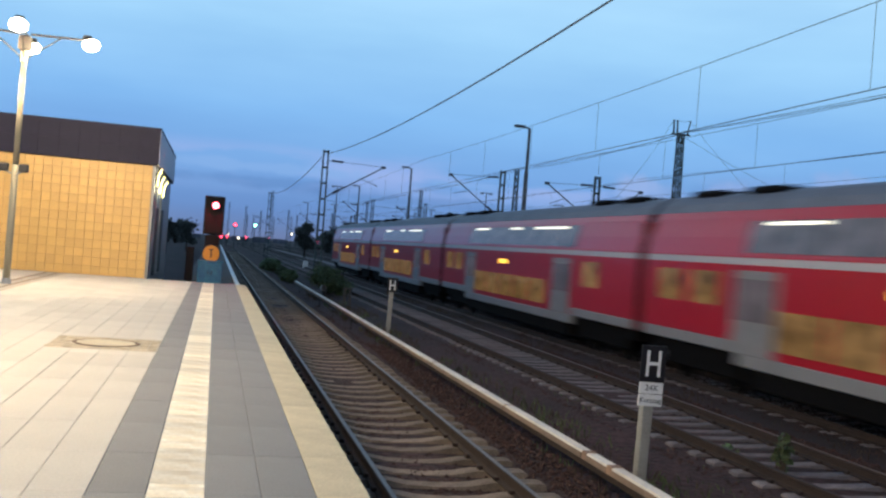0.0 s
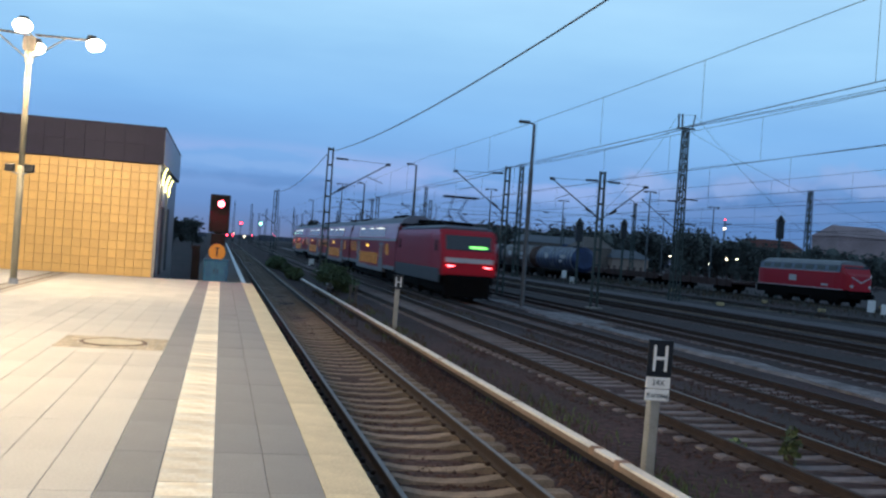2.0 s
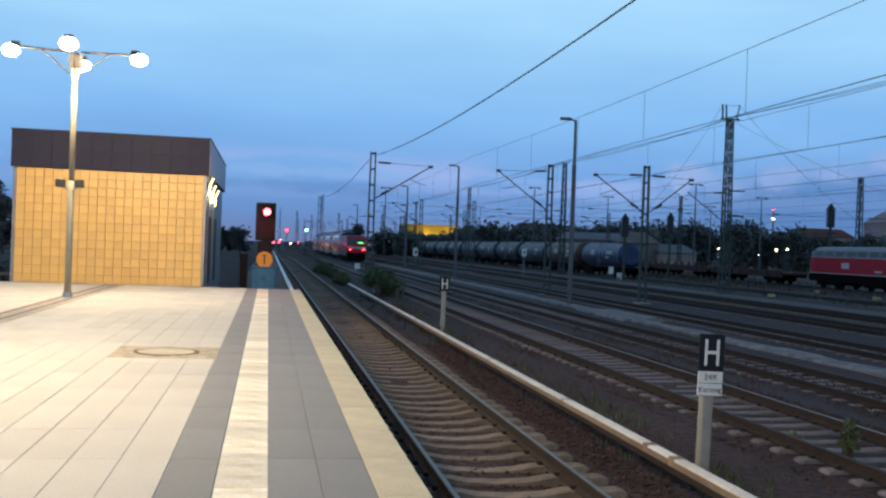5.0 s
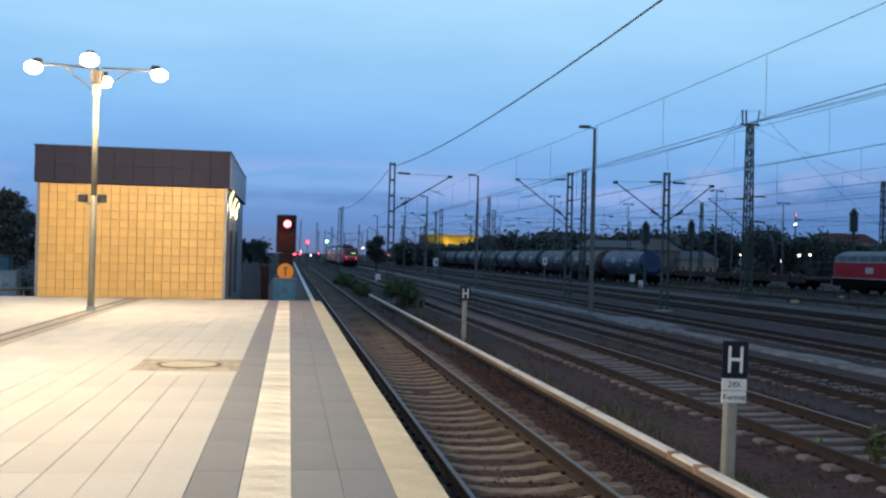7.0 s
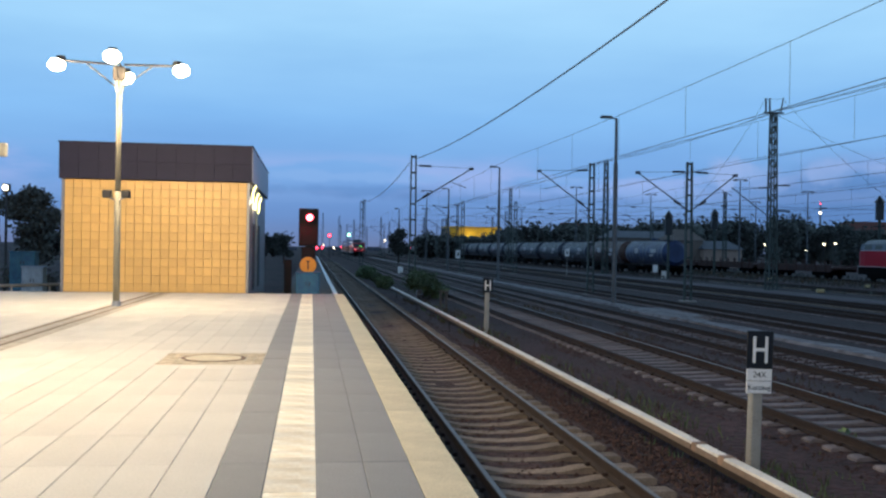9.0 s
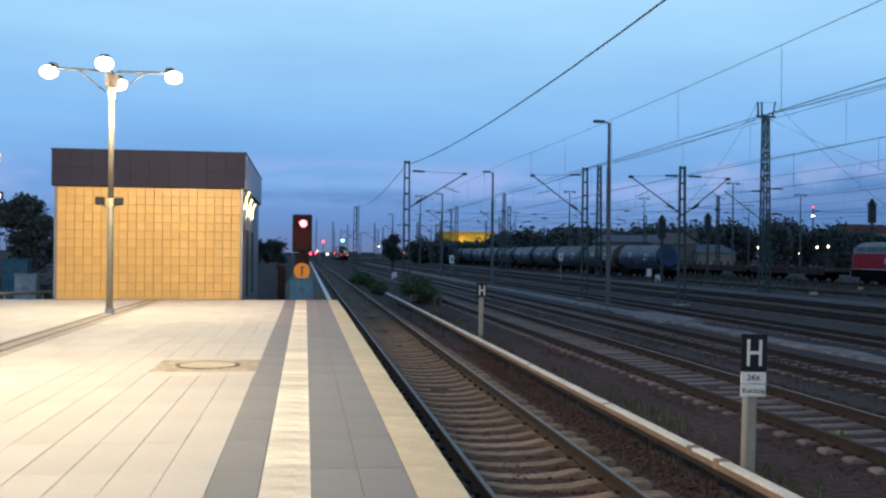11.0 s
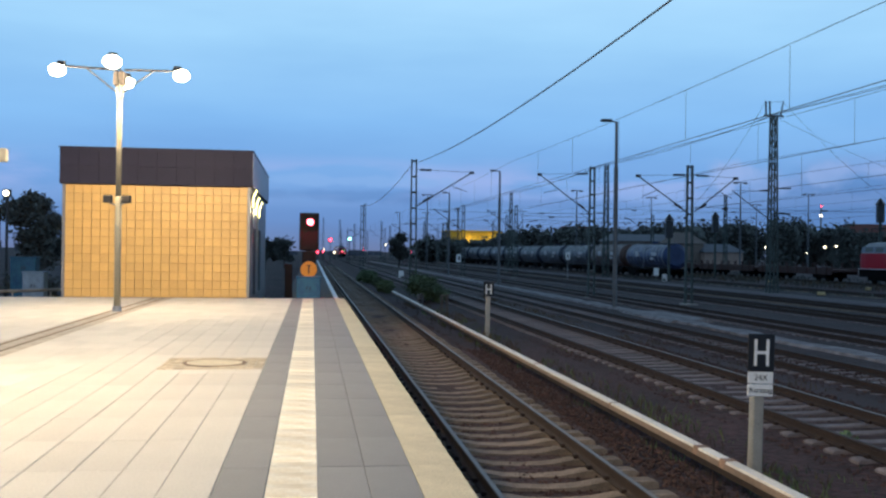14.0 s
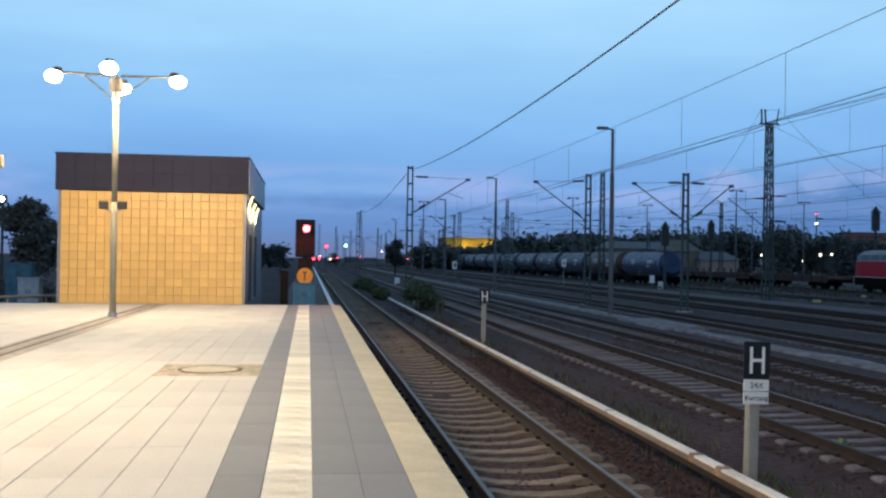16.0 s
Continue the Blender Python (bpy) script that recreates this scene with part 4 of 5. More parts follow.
def overhead(x, zc, zm, ys, label, r=0.0125):
    o = thing("overhead_line", label, "overhead wire", "overhead lines")
    for y0, y1 in zip(ys, ys[1:]):
        sg = 0.22
        part("contact_wire", strand(B(), sag((x, y0, zc), (x, y1, zc), 0.05, 4), r), M_DARK, o)
        up = sag((x, y0, zm), (x, y1, zm), sg, 14)
        part("messenger_wire", strand(B(), up, r * 0.8), M_DARK, o)
        for k in range(1, 7):
            i = k * 2
            part("dropper", tube(B(), up[i], (x, up[i].y, zc), 0.007, 4), M_DARK, o)


overhead(X3 + 0.1, 5.40, 7.28, (-38.0, 10.0, 61.5, 112.0, 172.0, 232.0, 300), "pair of dark overhead wires with droppers above the main line")
overhead(X4, 5.35, 7.1, (-50.0, 2.0, 53.5, 110.5, 168.0, 228.0), "pair of dark overhead wires with droppers above the main line")
overhead(X5, 5.0, 6.7, (-50.0, 2.0, 53.5, 110.5, 168.0, 228.0), "pair of dark overhead wires with droppers above a track")
overhead(X6, 5.0, 6.6, (-20.0, 20.0, 69.3, 113.5, 169.7, 235.0), "pair of dark overhead wires above a siding")
overhead(X7, 5.0, 6.6, (0.0, 60.0, 120.0, 190.0, 250.0), "pair of dark overhead wires above a siding")
overhead(50.0, 5.2, 6.8, (0.0, 60.0, 120.0, 190.0, 250.0), "pair of dark overhead wires above the storage sidings")
overhead(62.0, 5.2, 6.8, (30.0, 90.0, 150.0, 210.0), "pair of dark overhead wires above the storage sidings")
o = thing("feeder_cable", "thick dark feeder cable hung between masts", "cable", "feeder cables")
part("cable", strand(B(), sag((6.65, -4.0, 6.95), (6.05, 58.3, 6.72), 0.88, 16), 0.02), M_DARK, o)
part("cable", strand(B(), sag((5.75, 58.3, 6.5), (5.7, 118, 6.9), 0.8, 10), 0.02), M_DARK, o)
o = thing("feeder_cable", "pair of dark feeder cables along the mast tops", "cable", "feeder cables")
for dx, z, r in ((-0.12, 11.98, 0.02), (0.12, 11.98, 0.02)):
    ys = (0.0, 69.3, 113.5, 169.7, 235.0)
    for y0, y1 in zip(ys, ys[1:]):
        part("cable", strand(B(), sag((34.2 + dx, y0, z), (34.2 + dx, y1, z + (0.1 if dx > 0 else 0)), 0.45 if dx < 0 else 0.3, 10), r), M_DARK, o)
o = thing("guy_wire", "thin dark stay wires falling from the tall mast", "cable", "feeder cables")
part("wire", strand(B(), sag((33.4, 69.3, 12.9), (28.0, 69.3, 5.2), 0.5, 8), 0.012), M_DARK, o)
part("wire", strand(B(), sag((34.9, 69.3, 12.9), (48.5, 69.3, 2.6), 0.8, 10), 0.012), M_DARK, o)
part("wire", strand(B(), sag((34.5, 69.3, 11.7), (56.0, 69.3, 4.6), 0.6, 10), 0.012), M_DARK, o)
# cross-span wires over the yard
o = thing("span_wire", "thin cross-span wires hung over the yard", "cable", "feeder cables")
for y, z, x0, x1 in ((113.5, 5.9, 23.2, 60), (113.5, 6.9, 34.8, 60), (112.0, 6.3, 12.0, 34.8), (169.7, 6.2, 17.2, 72.9), (169.7, 7.2, 17.2, 72.9), (140, 6.4, 28, 60), (90, 6.1, 34, 75)):
    part("wire", strand(B(), sag((x0, y, z), (x1, y, z), 0.25, 8), 0.02), M_DARK, o)
    for k in range(4):
        xx = x0 + (x1 - x0) * (k + 0.5) / 4
        part("insulator", tube(B(), (xx, y, z - 0.2), (xx + 0.6, y, z - 0.2), 0.07, 6), M_DARK, o)


def yard_lamp(x, y, top, side, label):
    l = thing("yard_lamp", label, "lamp post", "yard lamps", at=pose(x, y, 0))
    part("pole", tube(tube(B(), (0, 0, -1.6), (0, 0, top * 0.72), 0.13, 12, 0.115), (0, 0, top * 0.72 - 0.02), (0, 0, top), 0.085, 12, 0.075), M_GALVD, l)
    if side:
        part("arm", tube(B(), (0.05, 0, top - 0.02), (-0.35, 0, top + 0.06), 0.04, 8), M_GALVD, l)
        part("lamp_head", box(B(), -0.85, -0.25, -0.14, 0.14, top + 0.0, top + 0.14, 0.03), M_GALVD, l)
    else:
        part("crossbar", tube(B(), (-0.9, 0, top), (0.9, 0, top), 0.05, 6), M_GALVD, l)
        for s in (-1, 1):
            part("lamp_head", box(B(), s * 0.75 - 0.28, s * 0.75 + 0.28, -0.2, 0.2, top - 0.2, top - 0.02, 0.03), M_GALVD, l)
    return l


for x, y, h in ((15.75, 49.7, 8.35), (15.9, 82.7, 8.4), (16.0, 114.7, 8.4), (15.7, 177.4, 8.4)):
    yard_lamp(x, y, h, True, "slender grey yard lamp post with a single unlit head")
for x, y in ((43.4, 158), (61.6, 173), (60.8, 133.5), (82.6, 155), (20.8, 178), (30, 260), (52, 240), (90, 190)):
    yard_lamp(x, y, 11.9, False, "tall slender yard lamp with a crossbar of unlit heads")


def yard_signal(x, y, top, label):
    s = thing("light_signal", label, "signal", "yard signals seen from behind", at=pose(x, y, 0))
    part("post", box(B(), -0.13, 0.13, -0.1, 0.1, -1.6, top - 1.6, 0.02), M_MAST, s)
    part("housing", box(B(), -0.38, 0.38, -0.22, 0.22, top - 2.6, top - 0.75, 0.04), M_BLACK, s)
    part("cap", tube(B(), (0, 0, top - 0.75), (0, 0, top), 0.58, 6, 0.03), M_BLACK, s, "pointed black cap")
    part("platform_cage", box(B(), -0.5, 0.5, -0.3, 0.3, top - 3.3, top - 3.2), M_DARK, s)


for x, y, h in ((37.6, 100.0, 5.8), (50.0, 117.0, 6.9), (58.9, 95.5, 7.65)):
    yard_signal(x, y, h, "dark signal mast with pointed cap seen from behind")


# ---------------------------------------------------------------- the train
TRAIN = []


def wheelset(parent, y, r=0.46, gauge=0.75):
    bm = B()
    for s in (-1, 1):
        tube(bm, (s * (gauge - 0.07), y, r), (s * (gauge + 0.07), y, r), r, 24)
    tube(bm, (-gauge, y, r), (gauge, y, r), 0.09, 8)
    return part("wheelset", bm, M_UNDER, parent)


def bogie(parent, y, base=1.3):
    b = part("bogie", box(B(), -1.0, 1.0, y - 0.3, y + 0.3, 0.45, 0.8, 0.05), M_UNDER, parent)
    for s in (-1, 1):
        part("side_frame", box(B(), s * 1.05 - 0.1, s * 1.05 + 0.1, y - base - 0.6, y + base + 0.6, 0.35, 0.85, 0.05), M_UNDER, b)
    for s in (-1, 1):
        wheelset(b, y + s * base)


COACH = 23.3


def coach():
    L = COACH
    c = thing("double_deck_coach", "red double-deck coach with grey roof, white stripe and lit windows", "train car", "regional train")
    side = [(1.39, 0.98), (1.40, 3.08), (1.33, 3.50), (1.22, 3.95), (1.16, 4.12)]
    body = [(x, z) for x, z in side] + [(-x, z) for x, z in side[::-1]]
    part("body", prism(B(), body, 0.15, L - 0.15), M_RED, c)
    roof = [(1.17, 4.11), (1.03, 4.32), (0.78, 4.51), (0.4, 4.63), (0, 4.67)]
    part("roof", prism(B(), [(x, z) for x, z in roof] + [(-x, z) for x, z in roof[::-1][1:]], 0.1, L - 0.1), M_ROOF, c, "grey ribbed roof")
    for k in range(14):
        y = 5.0 + k * 1.0
        part("roof_rib", prism(B(), [(1.185, 4.12), (1.045, 4.33), (0.79, 4.522), (0.4, 4.642), (0.4, 4.60), (0.75, 4.48), (1.0, 4.30), (1.14, 4.11)], y, y + 0.05), M_ROOF, c)
    for y in (1.6, 4.0, L - 5.2, L - 2.6):
        part("roof_unit", box(B(), -0.8, 0.8, y, y + 1.4, 4.50, 4.70, 0.08), M_UNDER, c, "dark roof ventilator")
    part("sill", box(B(), -1.42, 1.42, 5.0, L - 5.0, 0.72, 1.00, 0.02), M_SILL, c, "grey lower sill")
    for y0, y1 in ((0.2, 4.98), (L - 4.98, L - 0.2)):
        part("end_sill", box(B(), -1.41, 1.41, y0, y1, 0.98, 1.24, 0.02), M_SILL, c)
    part("underframe", box(B(), -1.2, 1.2, 0.4, L - 0.4, 0.66, 1.1), M_UNDER, c)
    part("equipment_case", box(B(), -1.3, 1.3, 5.4, L - 5.4, 0.30, 0.74, 0.04), M_UNDER, c)
    for y in (0.10, L - 0.149):
        part("end_wall", prism(B(), [(x * 0.995, z) for x, z in body], y, y + 0.049), M_UNDER, c, "near-black end wall")
    for s in (-1, 1):
        x0 = s * 1.40
        def sheet(nm, y0, y1, z0, z1, m, par=c, out=0.012, label=""):
            return part(nm, box(B(), min(x0, x0 + s * out), max(x0, x0 + s * out), y0, y1, z0, z1), m, par, label)
        sheet("stripe", 0.2, L - 0.2, 2.90, 3.05, M_STRIPE, out=0.010, label="white stripe")
        # upper deck glazing leans with the side
        g0, g1 = 5.0, 18.2
        up = B()
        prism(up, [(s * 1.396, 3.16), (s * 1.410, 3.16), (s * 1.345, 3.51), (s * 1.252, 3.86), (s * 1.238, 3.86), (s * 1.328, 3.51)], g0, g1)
        glass = part("upper_window", up, M_UPGLASS, c, "dark upper deck window band with a faint interior glow put into it")
        for k in range(8):
            y = g0 + (g1 - g0) * k / 7
            part("mullion", prism(B(), [(s * 1.40, 3.15), (s * 1.416, 3.15), (s * 1.35, 3.51), (s * 1.256, 3.88), (s * 1.24, 3.88)], y - 0.05, y + 0.05), M_GLASS, glass)
        for y0, y1 in ((6.0, 9.4), (11.0, 12.4), (15.6, 17.6)):
            part("ceiling_light", prism(B(), [(s * 1.29, 3.76), (s * 1.297, 3.76), (s * 1.282, 3.825), (s * 1.275, 3.825)], y0, y1), M_TUBEW, glass, "bright ceiling light seen through the glass")
        for k in range(5):
            y0 = 7.6 + k * 1.9
            sheet("lower_window", y0, y0 + 1.72, 1.18, 2.0, M_WARM, label="low window lit warm yellow")
        for y0 in (5.2, 16.9):
            d = sheet("door", y0, y0 + 1.7, 1.0, 2.78, M_SILL, out=0.02, label="grey double-leaf door")
            for q in (0.12, 0.92):
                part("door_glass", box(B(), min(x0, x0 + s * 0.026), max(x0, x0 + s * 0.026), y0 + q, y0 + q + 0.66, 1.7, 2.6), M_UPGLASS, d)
        for y0 in (2.9, 19.3, 21.1):
            sheet("end_window", y0, y0 + 1.25, 1.95, 2.72, M_WARM, label="end window lit warm orange")
        sheet("display", 12.3, 13.3, 2.42, 2.58, M_AMBER, label="glowing amber display")
    for y in (0.0, L - 0.16):
        part("gangway", box(B(), -1.33, 1.33, y - 0.08, y + 0.24, 1.0, 3.9, 0.04), M_GANG, c, "gangway bellows tinted dark red")
    bogie(c, 2.9)
    bogie(c, L - 2.9)
    return c


def locomotive():
    L = 13.6
    l = thing("electric_locomotive", "red electric locomotive with red tail lights and raised pantograph", "locomotive", "regional train")
    # cab ends slope back above the waist
    prof = [(0.10, 1.30), (0.05, 2.20), (0.18, 2.50), (0.60, 3.48), (0.90, 3.68), (L - 0.90, 3.68), (L - 0.60, 3.48), (L - 0.18, 2.50), (L - 0.05, 2.20), (L - 0.10, 1.30)]
    bm = B()
    a = [bm.verts.new((-1.48, y, z)) for y, z in prof]
    b = [bm.verts.new((1.48, y, z)) for y, z in prof]
    n = len(a)
    for i in range(n):
        bm.faces.new((a[i], a[(i + 1) % n], b[(i + 1) % n], b[i]))
    bm.faces.new(a[::-1])
    bm.faces.new(b)
    bmesh.ops.recalc_face_normals(bm, faces=bm.faces)
    bmesh.ops.bevel(bm, geom=list(bm.edges), offset=0.07, segments=2, affect="EDGES")
    part("body", bm, M_RED, l, "red painted body")
    for s in (-1, 1):
        for k in range(17):
            z = 1.78 + k * 0.10
            part("rib", box(B(), min(s * 1.475, s * 1.512), max(s * 1.475, s * 1.512), 2.6, L - 2.6, z, z + 0.05), M_RED, l)
        part("lower_band", box(B(), min(s * 1.46, s * 1.49), max(s * 1.46, s * 1.49), 0.35, L - 0.35, 0.90, 1.62, 0.01), M_BAND, l, "dark grey lower band")
        part("cab_window", box(B(), min(s * 1.47, s * 1.49), max(s * 1.47, s * 1.49), 1.15, 1.75, 2.50, 3.12, 0.01), M_GLASS, l)
        part("cab_window", box(B(), min(s * 1.47, s * 1.49), max(s * 1.47, s * 1.49), L - 1.75, L - 1.15, 2.50, 3.12, 0.01), M_GLASS, l)
        part("roof_edge", box(B(), min(s * 1.28, s * 1.44), max(s * 1.28, s * 1.44), 1.3, L - 1.3, 3.66, 3.80, 0.03), M_ROOF, l)
    part("roof", box(B(), -1.22, 1.22, 1.2, L - 1.2, 3.64, 3.90, 0.12), M_ROOF, l, "grey roof with equipment")
    for y, h in ((4.8, 4.18), (6.5, 4.26), (8.2, 4.16)):
        part("roof_equipment", box(B(), -0.7, 0.7, y, y + 1.5, 3.86, h, 0.08), M_UNDER, l)
    part("underframe", box(B(), -1.25, 1.25, 0.3, L - 0.3, 0.5, 1.32), M_UNDER, l)
    part("transformer_case", box(B(), -1.32, 1.32, 6.2, L - 6.2, 0.22, 0.9, 0.04), M_UNDER, l)
    part("snow_plough", box(B(), -1.25, 1.25, 0.12, 0.45, 0.18, 1.34, 0.05), M_UNDER, l)
    for y, s in ((0.0, -1), (L, 1)):
        tilt = pose(0, y - s * 0.39, 3.00, s * 23.2, 0, 0)
        w = part("windscreen", box(B(), -1.24, 1.24, -0.03, 0.03, -0.42, 0.42, 0.02), M_GLASS, l, "dark windscreen")
        w.matrix_basis = tilt
        if s < 0:
            g = part("display", box(B(), 0.05, 0.95, -0.045, -0.032, -0.30, -0.17), M_GREENL, w, "glowing green destination display")
        part("front_stripe", box(B(), -1.28, 1.28, min(y - s * 0.06, y + s * 0.02 - s * 0.04), max(y - s * 0.06, y - s * 0.02), 1.98, 2.22), M_STRIPE, l, "white stripe across the front")
        for x in (-0.98, 0.98):
            q = part("tail_light_ring", tube(B(), (x, y - s * 0.08, 1.79), (x, y - s * 0.02, 1.79), 0.13, 16), M_UNDER, l)
            part("tail_light", box(B(), x - 0.17, x + 0.17, min(y - s * 0.02, y + s * 0.02), max(y - s * 0.02, y + s * 0.02), 1.75, 1.83), M_TAIL if s < 0 else M_GLASS, q, "glowing red tail light")
            part("buffer", tube(tube(B(), (x * 0.9, y - s * 0.05, 1.05), (x * 0.9, y + s * 0.32, 1.05), 0.11, 12), (x * 0.9, y + s * 0.32, 1.05), (x * 0.9, y + s * 0.38, 1.05), 0.23, 16), M_UNDER, l)
    bogie(l, 3.6, 1.65)
    bogie(l, L - 3.6, 1.65)
    # raised pantograph at the tail end, folded one at the other
    p = part("pantograph", box(B(), -0.7, 0.7, 2.4, 4.0, 3.88, 4.12, 0.02), M_UNDER, l, "raised black pantograph")
    for x in (-0.4, 0.4):
        part("lower_arm", tube(B(), (x, 2.6, 4.1), (x * 0.7, 4.4, 4.65), 0.045, 6), M_UNDER, p)
        part("upper_arm", tube(B(), (x * 0.7, 4.4, 4.65), (x, 2.9, 5.45), 0.03, 6), M_UNDER, p)
    part("contact_shoe", box(B(), -0.95, 0.95, 2.75, 3.05, 5.43, 5.54, 0.02), M_UNDER, p)
    part("folded_pantograph", box(box(B(), -0.9, 0.9, L - 4.6, L - 2.4, 3.88, 4.10, 0.02), -0.95, 0.95, L - 4.4, L - 4.1, 4.10, 4.30, 0.02), M_UNDER, l)
    return l


loco = locomotive()
TRAIN.append((loco, 0.0))
first = coach()
TRAIN.append((first, 14.0))
for k in (1, 2, 3):
    TRAIN.append((copy_thing(first, pose(0, 0, 0)), 14.0 + 23.55 * k))


# ---------------------------------------------------------------- vegetation
def leaves(bm, centre, radii, n, size, rng, shell=0.35):
    cx, cy, cz = centre
    for _ in range(n):
        a, u = rng.uniform(0, 2 * math.pi), rng.uniform(-1, 1)
        r = (shell + (1 - shell) * rng.random()) * (0.72 + 0.42 * noise.noise((math.cos(a) * 1.7 + cx, math.sin(a) * 1.7 + cy, u * 1.7 + cz)))
        c = math.sqrt(1 - u * u)
        p = Vector((cx + radii[0] * r * c * math.cos(a), cy + radii[1] * r * c * math.sin(a), cz + radii[2] * r * u))
        q = Euler((rng.uniform(-1.2, 1.2), rng.uniform(-1.2, 1.2), rng.uniform(0, 6.3))).to_matrix()
        s = size * rng.uniform(0.6, 1.3)
        vs = [bm.verts.new(p + q @ Vector(v)) for v in ((0, -s, 0), (s * 0.55, 0, s * 0.12), (0, s, 0), (-s * 0.55, 0, s * 0.12))]
        bm.faces.new(vs)
    return bm


def tree(x, y, base, height, spread, m, seed, label, n=2600, size=0.16):
    rng = random.Random(seed)
    t = thing("tree", label, "tree", "trees", at=pose(x, y, 0))
    trunk = tube(B(), (0, 0, base), (0.1, 0, base + height * 0.45), 0.16 * height / 6, 10, 0.10 * height / 6)
    lobes = []
    for k in range(9):
        a = k * 2.4 + rng.random()
        r = spread * (0.15 + 0.5 * rng.random())
        z = base + height * (0.30 + 0.5 * rng.random())
        lobes.append((r * math.cos(a), r * math.sin(a), z))
        tube(trunk, (0.05, 0, base + height * 0.3), lobes[-1], 0.05 * height / 6, 6, 0.02)
    lobes.append((0, 0, base + height * 0.78))
    part("trunk", trunk, M_BARK, t)
    crown = B()
    for c in lobes:
        s = spread * rng.uniform(0.48, 0.66)
        leaves(crown, c, (s, s, s * 0.85), n // len(lobes), size, rng, 0.15)
    part("crown", crown, m, t)


def bush(x, y, base, rx, ry, h, m, n, size, seed, label):
    rng = random.Random(seed)
    b = thing("bush", label, "bush", "bushes beside the track", at=pose(x, y, 0))
    stems, crown = B(), B()
    for k in range(9):
        a = k * 2.4
        p = (rx * 0.6 * math.cos(a) * rng.random(), ry * 0.6 * math.sin(a) * rng.random(), base + h * rng.uniform(0.28, 0.68))
        tube(stems, (p[0] * 0.3, p[1] * 0.3, base - 0.1), p, 0.02, 5, 0.008)
        leaves(crown, p, (rx * 0.55, ry * 0.55, h * 0.42), n // 9, size, rng, 0.1)
    part("woody_base", stems, M_BARK, b)
    part("foliage", crown, m, b)


bush(5.75, 51.0, -1.3, 1.5, 3.4, 1.65, M_LEAF, 9000, 0.075, 3, "dense green bush growing between the tracks")
bush(4.75, 63.0, -1.3, 0.8, 5.5, 0.9, M_LEAFL, 4500, 0.08, 4, "low yellow-green weeds along the track")
bush(4.6, 82.0, -1.3, 1.1, 4.0, 1.2, M_LEAF, 4000, 0.10, 5, "dark green bush growing between the tracks")
bush(4.9, 74.0, -1.3, 0.7, 4.0, 0.8, M_LEAFL, 2400, 0.09, 6, "low yellow-green weeds along the track")
bush(7.6, 11.7, -1.2, 0.22, 0.22, 0.62, M_LEAFL, 130, 0.06, 7, "young green weed growing beside the rail")
bush(7.3, 12.6, -1.2, 0.3, 0.3, 0.25, M_LEAF, 90, 0.05, 8, "young green weed growing beside the rail")


def grass(name, spots, m, label, seed):
    """Blades of grass and weeds, uncounted."""
    rng = random.Random(seed)
    bm = B()
    for x0, x1, y0, y1, n, h in spots:
        for _ in range(n):
            x, y = rng.uniform(x0, x1), rng.uniform(y0, y1)
            if noise.noise((x * 1.1, y * 0.35, 3.0 + seed)) < -0.02:
                continue
            hh = h * rng.uniform(0.25, 1.1)
            a, l = rng.uniform(0, 6.28), hh * rng.uniform(0.1, 0.6)
            dx, dy, w = math.cos(a) * l, math.sin(a) * l, 0.005 + 0.0004 * y
            z = -1.30
            p = [bm.verts.new(v) for v in ((x - w, y, z), (x + w, y, z), (x + dx * 0.5 + w * 0.7, y + dy * 0.5, z + hh * 0.65), (x + dx, y + dy, z + hh), (x + dx * 0.5 - w * 0.7, y + dy * 0.5, z + hh * 0.65))]
            bm.faces.new(p)
    tagged(part(name, bm, m), label, "grass", kind="stuff")


grass("grass", [(4.9, 5.7, 9, 12, 330, 0.22), (4.7, 6.0, 12, 17, 420, 0.24), (4.7, 6.0, 17, 45, 520, 0.24), (5.4, 6.3, 9, 13, 120, 0.20), (6.6, 7.0, 9, 30, 300, 0.2)], M_LEAFL, "sparse green grass and weeds beside the tracks", 1)
grass("grass", [(36, 38.2, 50, 120, 900, 0.3), (43, 53, 60, 130, 1800, 0.4), (56, 62, 90, 140, 700, 0.45)], M_LEAFD, "dark rough grass between the sidings", 3)
grass("dry_grass", [(4.6, 6.2, 8, 50, 2600, 0.22), (9.6, 10.6, 12, 60, 700, 0.14), (3.6, 4.2, 8, 40, 300, 0.12), (44, 53, 50, 130, 1500, 0.45)], M_DRY, "dry brown weeds and stalks beside the tracks", 2)


